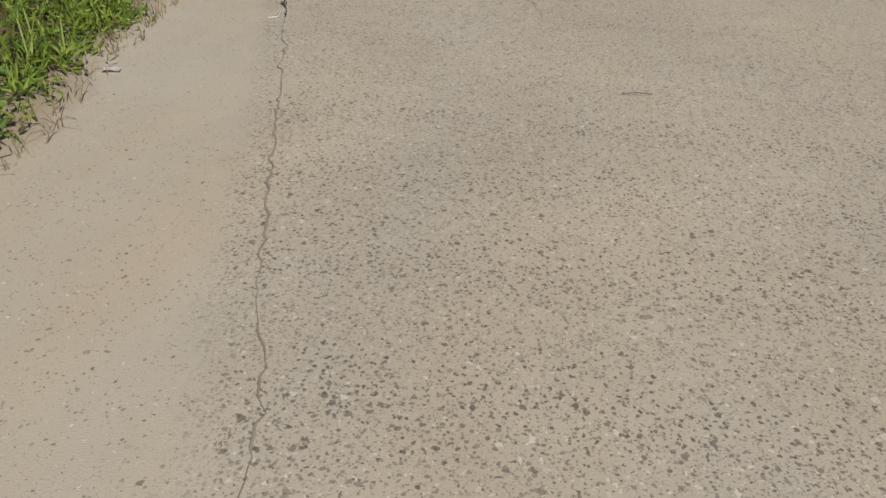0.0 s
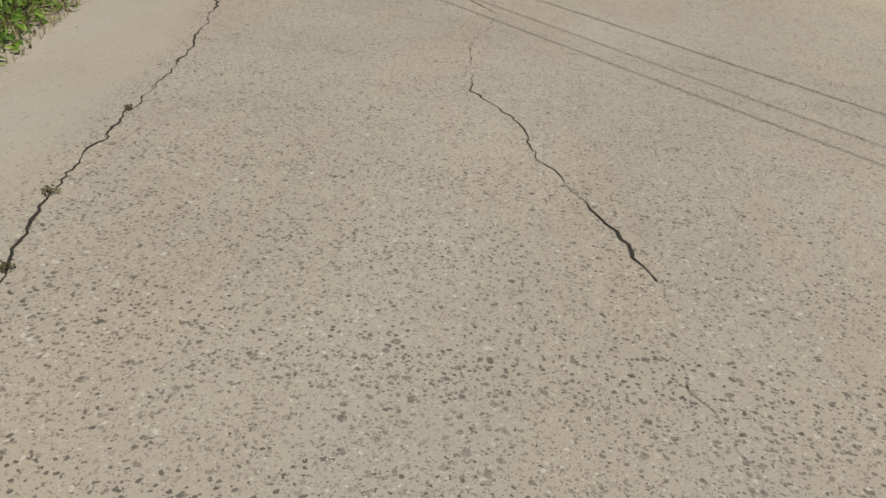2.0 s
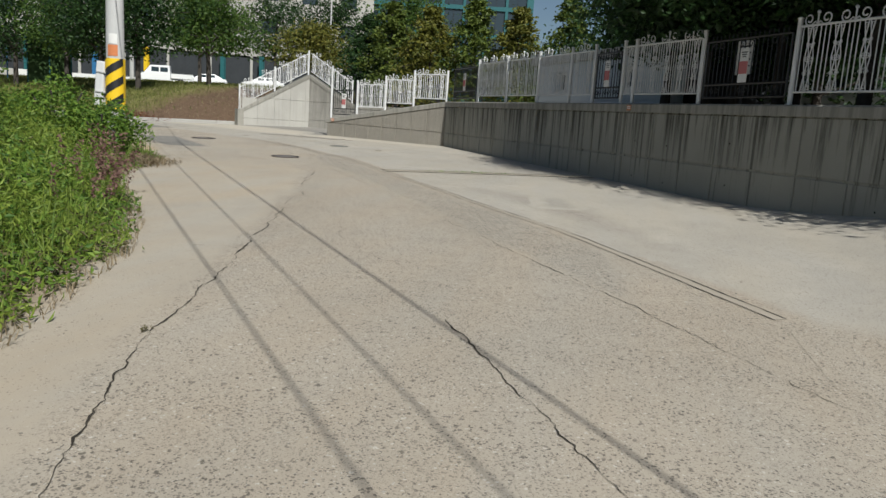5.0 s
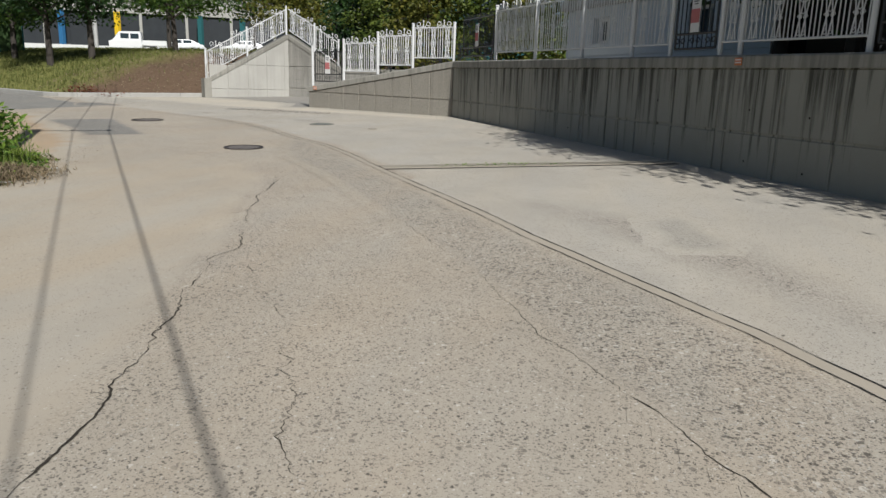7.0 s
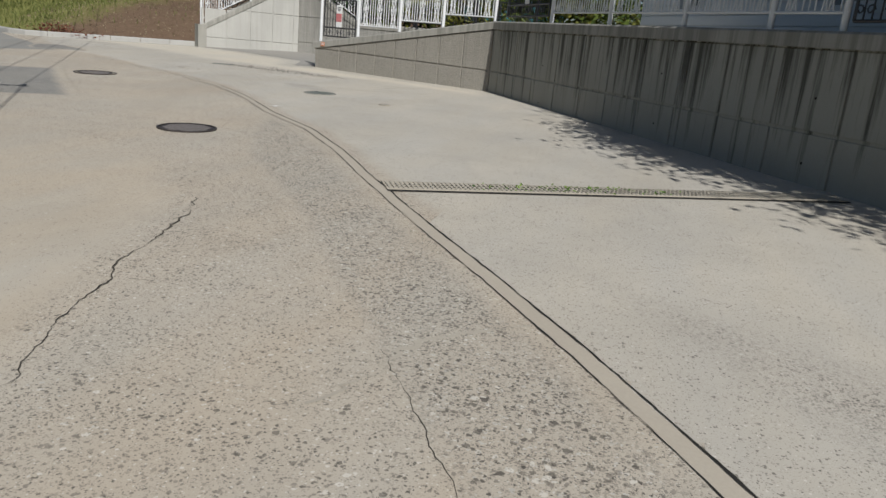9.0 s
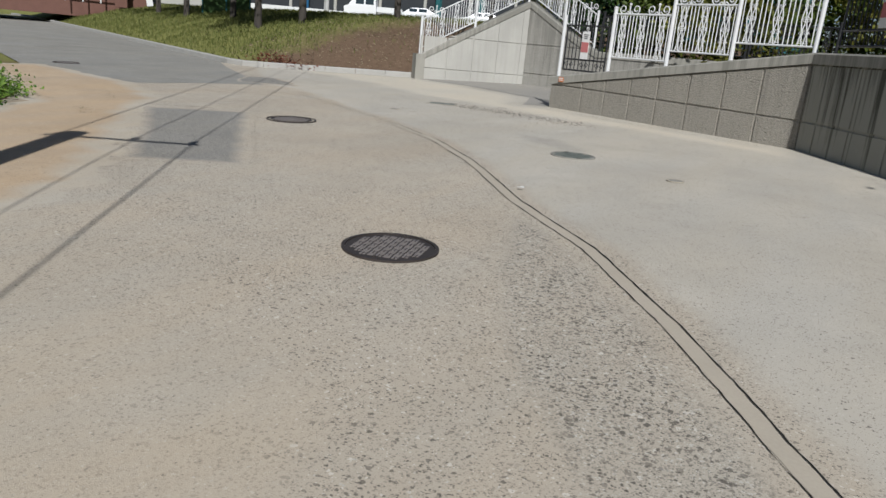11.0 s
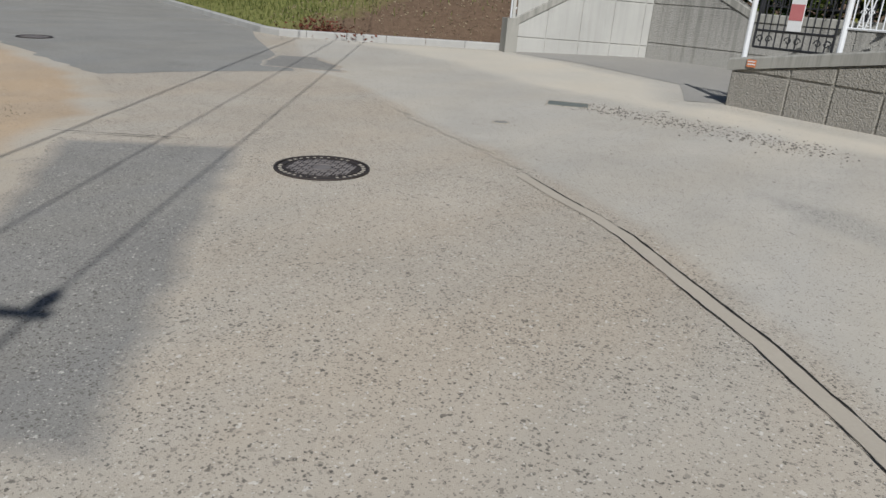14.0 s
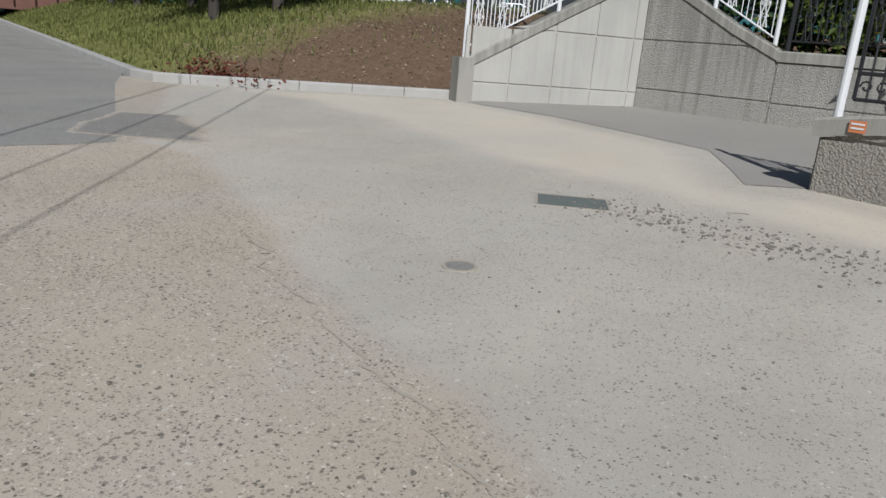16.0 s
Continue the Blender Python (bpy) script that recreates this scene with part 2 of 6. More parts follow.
M = {
    "road": paving("worn_aggregate_concrete", *ROAD),
    "shoulder_soft": over("smooth_concrete", SHOULDER, ROAD),
    "apron": paving("pale_concrete", *APRON),
    "apron_soft": over("forecourt_concrete", APRON, ROAD),
    "dusty_soft": over("dusty_concrete", DUSTY, APRON),
    "asphalt": paving("grey_asphalt", (0.275, 0.262, 0.23), (0.305, 0.282, 0.235), (0.25, 0.245, 0.226), 0.6, 66.0, 0.6, 1.7),
    "patch_soft": over("dark_asphalt_patch", PATCH, ROAD, 0.3),
    "alley": paving("alley_asphalt", (0.31, 0.29, 0.252), (0.32, 0.295, 0.25), (0.295, 0.28, 0.25), 0.2, 80.0, 0.5, 0.8),
    "coarse_soft": over("exposed_aggregate_concrete", COARSE, ROAD),
    "bare_soft": over("worn_forecourt_concrete", BARE, APRON, 0.7, 1.3),
    "damp_soft": over("stained_forecourt_concrete", DAMP, APRON, 0.8, 1.6),
    "sand_soft": over("tan_sand", SAND, SHOULDER, 0.6),
    "dirt_soft": over("verge_dirt", DIRT, SHOULDER, 0.6),
    "grout": mottled("drain_concrete", (0.34, 0.305, 0.245), (0.43, 0.385, 0.305), 2.0, 60.0),
    "strip": mottled("drain_strip", (0.37, 0.325, 0.255), (0.46, 0.405, 0.32), 3.0, 60.0),
    "crack": mottled("crack_dirt", (0.02, 0.017, 0.013), (0.075, 0.063, 0.047), 9.0, 90.0, 1.0),
    "joint": mottled("joint_mortar", (0.17, 0.145, 0.11), (0.36, 0.31, 0.24), 14.0, 60.0),
    "hatch": mottled("worn_green_steel", (0.10, 0.115, 0.10), (0.17, 0.185, 0.165), 5.0, 60.0, 0.6),
    "worn_iron": mottled("worn_iron", (0.19, 0.165, 0.148), (0.34, 0.305, 0.28), 9.0, 70.0, 0.5, 0.3, 0.002, 0.4, 0.4),
    "slit": mottled("drain_slit", (0.012, 0.011, 0.01), (0.03, 0.027, 0.023), 8.0, 90.0, 1.0),
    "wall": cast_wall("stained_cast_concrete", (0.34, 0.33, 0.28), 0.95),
    "rough": cast_wall("split_stone_concrete", (0.40, 0.37, 0.31), 0.25, 0.75),
    "alley_wall": cast_wall("grey_split_stone", (0.43, 0.41, 0.36), 0.45, 0.75),
    "pale": cast_wall("pale_cast_concrete", (0.45, 0.435, 0.39), 0.1),
    "coping": cast_wall("coping_concrete", (0.34, 0.325, 0.28), 0.4),
    "white": mottled("white_paint", (0.62, 0.62, 0.61), (0.74, 0.74, 0.72), 4.0, 40.0, 0.4, 0.08, 0.001, 0.0, 0.5),
    "black": mottled("black_paint", (0.012, 0.012, 0.013), (0.028, 0.028, 0.03), 4.0, 40.0, 0.4, 0.1, 0.001, 0.0, 0.5),
    "kerb": mottled("kerb_granite", (0.27, 0.26, 0.235), (0.47, 0.455, 0.415), 2.2, 80.0, 0.85),
    "iron": mottled("cast_iron", (0.035, 0.029, 0.026), (0.085, 0.07, 0.062), 6.0, 70.0, 0.55, 0.3, 0.002, 0.35, 0.4),
    "pole": mottled("pole_concrete", (0.42, 0.42, 0.41), (0.58, 0.575, 0.56), 2.0, 60.0, 0.8),
    "yellow": mottled("yellow_sheet", (0.72, 0.46, 0.01), (0.85, 0.58, 0.03), 4.0, 40.0, 0.45, 0.1, 0.001),
    "bark": mottled("bark", (0.035, 0.03, 0.026), (0.095, 0.082, 0.07), 5.0, 40.0, 0.95, 0.8, 0.02, stretch=(1, 1, 0.3)),
    "weeds": leafy("weed_leaves", (0.055, 0.13, 0.02), (0.25, 0.37, 0.05)),
    "blades": leafy("grass_blades", (0.085, 0.15, 0.02), (0.27, 0.34, 0.06)),
    "drygrass": leafy("bank_grass", (0.10, 0.12, 0.03), (0.24, 0.25, 0.07), 0.8),
    "straw": leafy("dry_straw", (0.22, 0.17, 0.10), (0.42, 0.34, 0.22), 0.9),
    "seed": leafy("seed_heads", (0.12, 0.06, 0.05), (0.32, 0.2, 0.16), 0.9),
    "wilted": leafy("wilted_leaves", (0.07, 0.06, 0.03), (0.22, 0.2, 0.09), 0.8),
    "lime": leafy("yellow_green_leaves", (0.12, 0.2, 0.025), (0.34, 0.42, 0.07)),
    "red_leaf": leafy("red_leaves", (0.10, 0.03, 0.018), (0.22, 0.075, 0.04)),
    "leaf_dark": leafy("dark_tree_leaves", (0.012, 0.035, 0.010), (0.05, 0.105, 0.022)),
    "leaf_mid": leafy("tree_leaves", (0.03, 0.075, 0.012), (0.12, 0.19, 0.03)),
    "conifer": leafy("conifer_leaves", (0.05, 0.085, 0.014), (0.19, 0.235, 0.04)),
    "leaf_yellow": leafy("yellowing_leaves", (0.075, 0.095, 0.015), (0.25, 0.23, 0.04)),
    "stone": mottled("loose_stone", (0.12, 0.108, 0.09), (0.28, 0.255, 0.215), 12.0, 80.0, 0.9),
    "paper": mottled("weathered_paper", (0.62, 0.61, 0.58), (0.78, 0.77, 0.74), 8.0, 60.0, 0.8),
    "red": mottled("red_sheet", (0.42, 0.03, 0.025), (0.55, 0.05, 0.04), 4.0, 40.0, 0.5),
    "pink": mottled("faded_red_print", (0.42, 0.12, 0.12), (0.52, 0.2, 0.19), 8.0, 60.0, 0.7),
    "ink": mottled("dark_print", (0.06, 0.06, 0.06), (0.12, 0.12, 0.12), 8.0, 60.0, 0.7),
    "render": mottled("grey_render", (0.34, 0.33, 0.30), (0.43, 0.42, 0.39), 0.5, 30.0, 0.85),
    "brick": mottled("red_brick", (0.115, 0.06, 0.046), (0.18, 0.092, 0.07), 2.0, 30.0, 0.9),
    "siding": mottled("pale_siding", (0.50, 0.55, 0.58), (0.60, 0.64, 0.66), 1.0, 40.0, 0.6),
    "timber": mottled("grey_timber", (0.07, 0.065, 0.06), (0.15, 0.14, 0.13), 3.0, 40.0, 0.8, stretch=(0.3, 1, 1)),
    # near-black: painted shade inside buildings, also the dark awning and frames
    "dim": mottled("interior_shade_and_dark_trim", (0.015, 0.018, 0.022), (0.04, 0.045, 0.05), 1.0, 20.0, 0.7),
    "blue": mottled("blue_paint", (0.03, 0.13, 0.30), (0.05, 0.19, 0.38), 3.0, 40.0, 0.5),
    "teal": mottled("teal_paint", (0.02, 0.10, 0.11), (0.04, 0.15, 0.16), 3.0, 40.0, 0.5),
    "car": mottled("white_car_paint", (0.72, 0.72, 0.72), (0.80, 0.80, 0.80), 1.0, 20.0, 0.2, 0.02, 0.001, 0.0, 0.6),
    "tyre": mottled("tyre_rubber", (0.015, 0.015, 0.015), (0.03, 0.03, 0.03), 8.0, 60.0, 0.8),
    "orange": mottled("orange_print", (0.50, 0.16, 0.06), (0.62, 0.24, 0.10), 8.0, 60.0, 0.7),
}
glass, gt, gb = nodes("window_glass", 0.06, 0.0, 0.6)
gb.inputs["Base Color"].default_value = (0.03, 0.045, 0.055, 1)
M["glass"] = glass


# the soil: green to the sides, bare and brown by the ramp
soil, st, sb = nodes("soil_and_grass", 0.95, 0.0, 0.1)
sv = coords(st)
sg = mixed(st, noise_of(st, sv, 2.2, 5), (0.12, 0.13, 0.035), (0.24, 0.23, 0.08))
sd = mixed(st, noise_of(st, sv, 6.0, 5), (0.075, 0.048, 0.03), (0.19, 0.13, 0.085))
sx = st.nodes.new("ShaderNodeSeparateXYZ")
st.links.new(sv, sx.inputs[0])
edge = maths(st, "ADD", maths(st, "MULTIPLY", maths(st, "ADD", sx.outputs[0], 24.0), 0.32), maths(st, "MULTIPLY", noise_of(st, sv, 0.6, 4), 1.2))
st.links.new(mixed(st, ramp(st, edge, [(0.3, (0, 0, 0)), (0.9, (1, 1, 1))]), sg, sd), sb.inputs["Base Color"])
bump(st, sb, noise_of(st, sv, 14.0, 5), 0.9, 0.06)
M["soil"] = soil


# ---- building blocks ----
def mesh_of(name, verts, faces, material, smooth=False):
    me = bpy.data.meshes.new(name)
    me.from_pydata([tuple(v) for v in verts], [], faces)
    me.materials.append(M[material])
    if smooth:
        me.polygons.foreach_set("use_smooth", [True] * len(me.polygons))
    me.update()
    return me


def part(name, data, material, parent, label=""):
    """Links a bmesh or a mesh as one mesh object under a thing or a part."""
    if isinstance(data, bmesh.types.BMesh):
        me = bpy.data.meshes.new(name)
        data.to_mesh(me)
        data.free()
        me.materials.append(M[material])
        data = me
    ob = new(name, data)
    ob.parent = parent
    if label:
        ob["label"] = label
    return ob


def thing(name, m, label, category, group="", kind=""):
    ob = new(name)
    ob.matrix_basis = m
    return tagged(ob, label, category, group, kind)


def box(bm, size, at=(0, 0, 0), turn=None, bevel=0.0):
    m = Matrix.Translation(at) @ (turn.to_4x4() if turn else Matrix()) @ Matrix.Diagonal((*size, 1))
    made = bmesh.ops.create_cube(bm, size=1.0, matrix=m)
    if bevel:
        es = {e for v in made["verts"] for e in v.link_edges}
        bmesh.ops.bevel(bm, geom=list(es), offset=bevel, segments=2, affect="EDGES", profile=0.6)
    return made


def boxes(*specs, bevel=0.0):
    bm = bmesh.new()
    for s in specs:
        box(bm, s[0], s[1], s[2] if len(s) > 2 else None, bevel)
    return bm


def rod(bm, points, r, sides=8, closed=False, ends=True):
    """A round bar along a line of points; r is one radius or one for each point."""
    pts = [Vector(p) for p in points]
    rings = []
    up = Vector((0.31, 0.17, 0.93)).normalized()
    for k, p in enumerate(pts):
        a = pts[k - 1] if k or closed else p
        b = pts[(k + 1) % len(pts)] if k < len(pts) - 1 or closed else p
        d = (b - a).normalized()
        s = d.cross(up)
        s = s.normalized() if s.length > 1e-4 else Vector((1, 0, 0))
        u = s.cross(d)
        rad = r[k] if isinstance(r, (list, tuple)) else r
        rings.append([bm.verts.new(p + (s * math.cos(i * math.tau / sides) + u * math.sin(i * math.tau / sides)) * rad) for i in range(sides)])
    for k in range(len(rings) if closed else len(rings) - 1):
        a, b = rings[k], rings[(k + 1) % len(rings)]
        for i in range(sides):
            bm.faces.new((a[i], a[(i + 1) % sides], b[(i + 1) % sides], b[i]))
    if ends and not closed:
        bm.faces.new(rings[0][::-1])
        bm.faces.new(rings[-1])
    return bm


def rods(*lines, r=0.01, sides=6):
    bm = bmesh.new()
    for l in lines:
        rod(bm, l, r, sides)
    return bm


def prism(bm, outline, z0, z1, bevel=0.0):
    """An upright block on an outline; z0 and z1 are heights or functions of (x, y)."""
    low = [bm.verts.new((x, y, z0(x, y) if callable(z0) else z0)) for x, y in outline]
    top = [bm.verts.new((x, y, z1(x, y) if callable(z1) else z1)) for x, y in outline]
    n = len(outline)
    faces = [bm.faces.new(low[::-1]), bm.faces.new(top)]
    for i in range(n):
        faces.append(bm.faces.new((low[i], low[(i + 1) % n], top[(i + 1) % n], top[i])))
    bmesh.ops.recalc_face_normals(bm, faces=faces)
    return bm


def ring(bm, r0, r1, z0, z1, n=48):
    a = [[bm.verts.new((r * math.cos(k * math.tau / n), r * math.sin(k * math.tau / n), z)) for k in range(n)] for r, z in ((r0, z0), (r0, z1), (r1, z1), (r1, z0))]
    for p, q in zip(a, a[1:] + a[:1]):
        for k in range(n):
            bm.faces.new((p[k], p[(k + 1) % n], q[(k + 1) % n], q[k]))
    bmesh.ops.recalc_face_normals(bm, faces=bm.faces[:])
    return bm


def disc(bm, r, z0, z1, n=48):
    bmesh.ops.create_cone(bm, cap_ends=True, segments=n, radius1=r, radius2=r, depth=z1 - z0, matrix=Matrix.Translation((0, 0, (z0 + z1) / 2)))
    return bm


def foliage(centres, size, rng, stretch=(1, 1, 1), droop=0.0, upright=0.0, wide=0.3):
    """Leaves: small folded diamonds at the given places, each turned its own way."""
    n = len(centres)
    a = rng.uniform(0, math.tau, n)
    tilt = rng.normal(0.0 + upright, 0.55, n)
    ax = np.stack([np.cos(a) * np.cos(tilt), np.sin(a) * np.cos(tilt), np.sin(tilt) - droop], 1)
    b = rng.normal(0, 1, (n, 3))
    b -= (b * ax).sum(1)[:, None] * ax / (ax * ax).sum(1)[:, None]
    b /= np.linalg.norm(b, axis=1)[:, None] + 1e-6
    nrm = np.cross(ax, b)
    s = size * rng.uniform(0.55, 1.35, n)[:, None]
    st3 = np.array(stretch)
    v = np.empty((n, 4, 3))
    v[:, 0] = centres
    v[:, 1] = centres + (ax * 0.45 + b * wide + nrm * 0.08) * s * st3
    v[:, 2] = centres + ax * s * st3 - nrm * s * 0.06
    v[:, 3] = centres + (ax * 0.45 - b * wide + nrm * 0.08) * s * st3
    i = np.arange(n)[:, None] * 4
    f = np.concatenate([i + [0, 1, 2], i + [0, 2, 3]], 1).reshape(-1, 3)
    return v.reshape(-1, 3), f


def blades(places, height, width, rng, lean=0.35):
    """Grass: narrow bent blades that taper to a point."""
    n = len(places)
    a = rng.uniform(0, math.tau, n)
    d = np.stack([np.cos(a), np.sin(a), np.zeros(n)], 1)
    side = np.stack([-np.sin(a), np.cos(a), np.zeros(n)], 1) * width / 2
    h = (height * rng.uniform(0.4, 1.25, n))[:, None]
    k = (rng.uniform(0.1, 1.0, n) * lean)[:, None]
    up = np.array([0, 0, 1.0])
    v = np.empty((n, 5, 3))
    v[:, 0], v[:, 1] = places - side, places + side
    mid = places + up * h * 0.6 + d * h * k * 0.35
    v[:, 2], v[:, 3] = mid + side * 0.8, mid - side * 0.8
    v[:, 4] = places + up * h * (1 - 0.3 * k) + d * h * k
    i = np.arange(n)[:, None] * 5
    f = np.concatenate([i + [0, 1, 2], i + [0, 2, 3], i + [3, 2, 4]], 1).reshape(-1, 3)
    return v.reshape(-1, 3), f


def stuff(name, vf, material, label, category, parent=None):
    v, f = vf
    me = bpy.data.meshes.new(name)
    me.from_pydata(v.tolist(), [], f.tolist())
    me.materials.append(M[material])
    ob = new(name, me)
    if parent:
        ob.parent = parent
        ob["kind"] = "stuff"
        return ob
    return tagged(ob, label, category, "", "stuff")


SLOPE = 0.0245


def road_z(y):
    return SLOPE * min(max(y, -60.0), 62.0)


def on_road(x, y, lift=0.0):
    return Vector((x, y, road_z(y) + lift))


# ---- plan ----
RAMP_FOOT, RIDGE, CORNER = Vector((-18.95, 42.72)), Vector((-16.5, 45.6)), Vector((-23.5, 39.35))
WALL_A, WALL_B, WALL_END = Vector((-6.92, 36.33)), Vector((5.6, 17.04)), Vector((-12.55, 38.55))
CRACK_LEFT = [(2.6, -8.0), (1.82, -2.32), (1.64, -1.76), (1.44, -1.12), (1.18, -0.23), (0.94, 0.63), (0.76, 1.19), (0.62, 1.71), (0.49, 2.04), (0.21, 2.88), (-0.07, 3.66), (-0.26, 4.2), (-0.46, 5.2),
              (-0.59, 6.03), (-1.02, 7.65), (-1.22, 8.19), (-1.37, 8.69), (-1.58, 9.31), (-2.06, 10.4), (-3.24, 12.95), (-3.32, 13.35), (-3.84, 15.12), (-4.05, 15.69), (-4.22, 16.21), (-4.42, 16.93),
              (-4.6, 17.5), (-4.7, 17.8), (-4.9, 18.36), (-5.06, 18.78), (-5.22, 19.25), (-5.18, 19.6), (-5.66, 20.6), (-6.15, 21.9), (-6.42, 22.95), (-6.65, 23.4)]
VERGE = [(0.4, -8.0), (0.1, -2.0), (0.02, -0.62), (-0.15, 0.1), (-0.34, 1.15), (-0.58, 2.35), (-1.1, 4.2), (-1.75, 6.0), (-2.2, 7.5), (-2.55, 8.7), (-3.25, 10.75),
         (-4.0, 12.5), (-4.9, 14.8), (-5.9, 16.4), (-7.6, 18.4), (-9.0, 20.3), (-9.75, 22.6), (-10.6, 23.6), (-13.4, 25.0), (-15.9, 27.6), (-17.3, 29.2), (-24.0, 32.0), (-60.0, 47.0), (-90.0, 60.0)]
SLOT = [(0.75, 15.2), (-0.43, 17.3), (-0.8, 17.95), (-1.29, 18.73), (-1.6, 19.13), (-2.11, 19.82), (-2.45, 20.29), (-2.87, 20.87), (-3.44, 21.75), (-4.17, 22.77), (-4.85, 23.69), (-5.69, 24.89), (-6.57, 26.2),
        (-7.5, 27.4), (-8.6, 28.45), (-9.54, 29.56), (-10.05, 30.13), (-10.73, 30.77), (-11.17, 31.19), (-11.53, 31.45), (-11.92, 31.69), (-12.6, 32.17)]


def verge_distance(x, y):
    """How far a place lies behind the verge's edge, away from the road; negative on the road."""
    best, side = 1e9, 1.0
    for (ax, ay), (bx, by) in zip(VERGE, VERGE[1:]):
        dx, dy = bx - ax, by - ay
        k = min(max(((x - ax) * dx + (y - ay) * dy) / (dx * dx + dy * dy), 0.0), 1.0)
        d = math.hypot(x - ax - k * dx, y - ay - k * dy)
        if d < best:
            best, side = d, dx * (y - ay) - dy * (x - ax)
    return best if side > 0 else -best


def bank_distance(x, y):
    a = (x + 18.95) * -0.594 + (y - 42.72) * 0.804
    b = (x + 23.5) * 0.41 + (y - 39.35) * 0.912
    c = (x + 18.95) * -0.76 + (y - 42.72) * 0.65 - 0.15
    return min(a, b, c)


def ground_z(x, y):
    z = road_z(y)
    d = bank_distance(x, y)
    if d > 0:
        z += np.interp(d, [0, 0.75, 1.5, 4, 8, 14, 30, 60], [-0.03, -0.03, 0.36, 1.15, 1.85, 2.1, 2.6, 2.8])
        z += 0.12 * noise.noise((x * 0.5, y * 0.5, 0)) * min(1.0, d * 0.5)
    v = verge_distance(x, y) if y < 66 and x > -92 else -1
    if v > 0 and d < 0:
        v = max(v - 0.45, 0.0)
        v *= 1.0 if y < 25 else 0.25
        z += min(0.75, 0.24 * v) + 0.1 * noise.noise((x * 0.7, y * 0.7, 5)) * min(1, v)
    return z


# ---- ground, roads and paving ----
def axis(near0, near1, step, far0, far1):
    out, s, v = [], step, near0
    while v > far0:
        s *= 1.5
        v -= s
        out.insert(0, v)
    out += list(np.arange(near0, near1 + 0.01, step))
    s, v = step, out[-1]
    while v < far1:
        s *= 1.5
        v += s
        out.append(v)
    return out


xs, ys = axis(-88, 10, 0.75, -2500, 2500), axis(-9, 84, 0.75, -2500, 2500)
ground_verts = [(x, y, ground_z(x, y) - (0.03 if bank_distance(x, y) < 0 and (abs(x) > 92 or verge_distance(x, y) < 0.3) else 0.0)) for y in ys for x in xs]
nx = len(xs)
ground_faces = [(j * nx + i, j * nx + i + 1, (j + 1) * nx + i + 1, (j + 1) * nx + i) for j in range(len(ys) - 1) for i in range(nx - 1)]
tagged(new("ground", mesh_of("ground", ground_verts, ground_faces, "soil", True)), "sloping soil and rough grass of the verge and bank", "ground", "", "structure")


def dense(line, step=0.12, wobble=0.0, seed=0.0):
    """The line cut into short steps, shaken sideways."""
    out = []
    for (ax, ay), (bx, by) in zip(line, line[1:]):
        n = max(1, int(math.hypot(bx - ax, by - ay) / step))
        for k in range(n):
            f = k / n
            x, y = ax + (bx - ax) * f, ay + (by - ay) * f
            w = wobble * (noise.noise((x * 2.3, y * 2.3, seed)) + 0.75 * noise.noise((x * 8, y * 8, seed + 3)) + 0.5 * noise.noise((x * 23, y * 23, seed + 5)))
            out.append((x + w, y + 0.4 * w))
    return out + [line[-1]]


def sheet(name, outline, lift, material, label, category="paving"):
    bm = bmesh.new()
    f = bm.faces.new([bm.verts.new(on_road(x, y, lift)) for x, y in outline])
    if f.normal.z < 0 or sum((a[0] * b[1] - b[0] * a[1]) for a, b in zip(outline, outline[1:] + outline[:1])) < 0:
        f.normal_flip()
    bm.normal_update()
    bmesh.ops.triangulate(bm, faces=bm.faces[:])
    me = bpy.data.meshes.new(name)
    bm.to_mesh(me)
    bm.free()
    me.materials.append(M[material])
    return tagged(new(name, me), label, category, "", "structure")


def uplift(x, y):
    """The forecourt tilts up towards the driveway at its far side."""
    f = np.clip((y - 8.0) / 6.0, 0, 1)
    u = np.maximum(0, x - 0.9)
    return 0.2 * np.where(u < 2, u * u / 4, u - 1) * f * f * (3 - 2 * f)


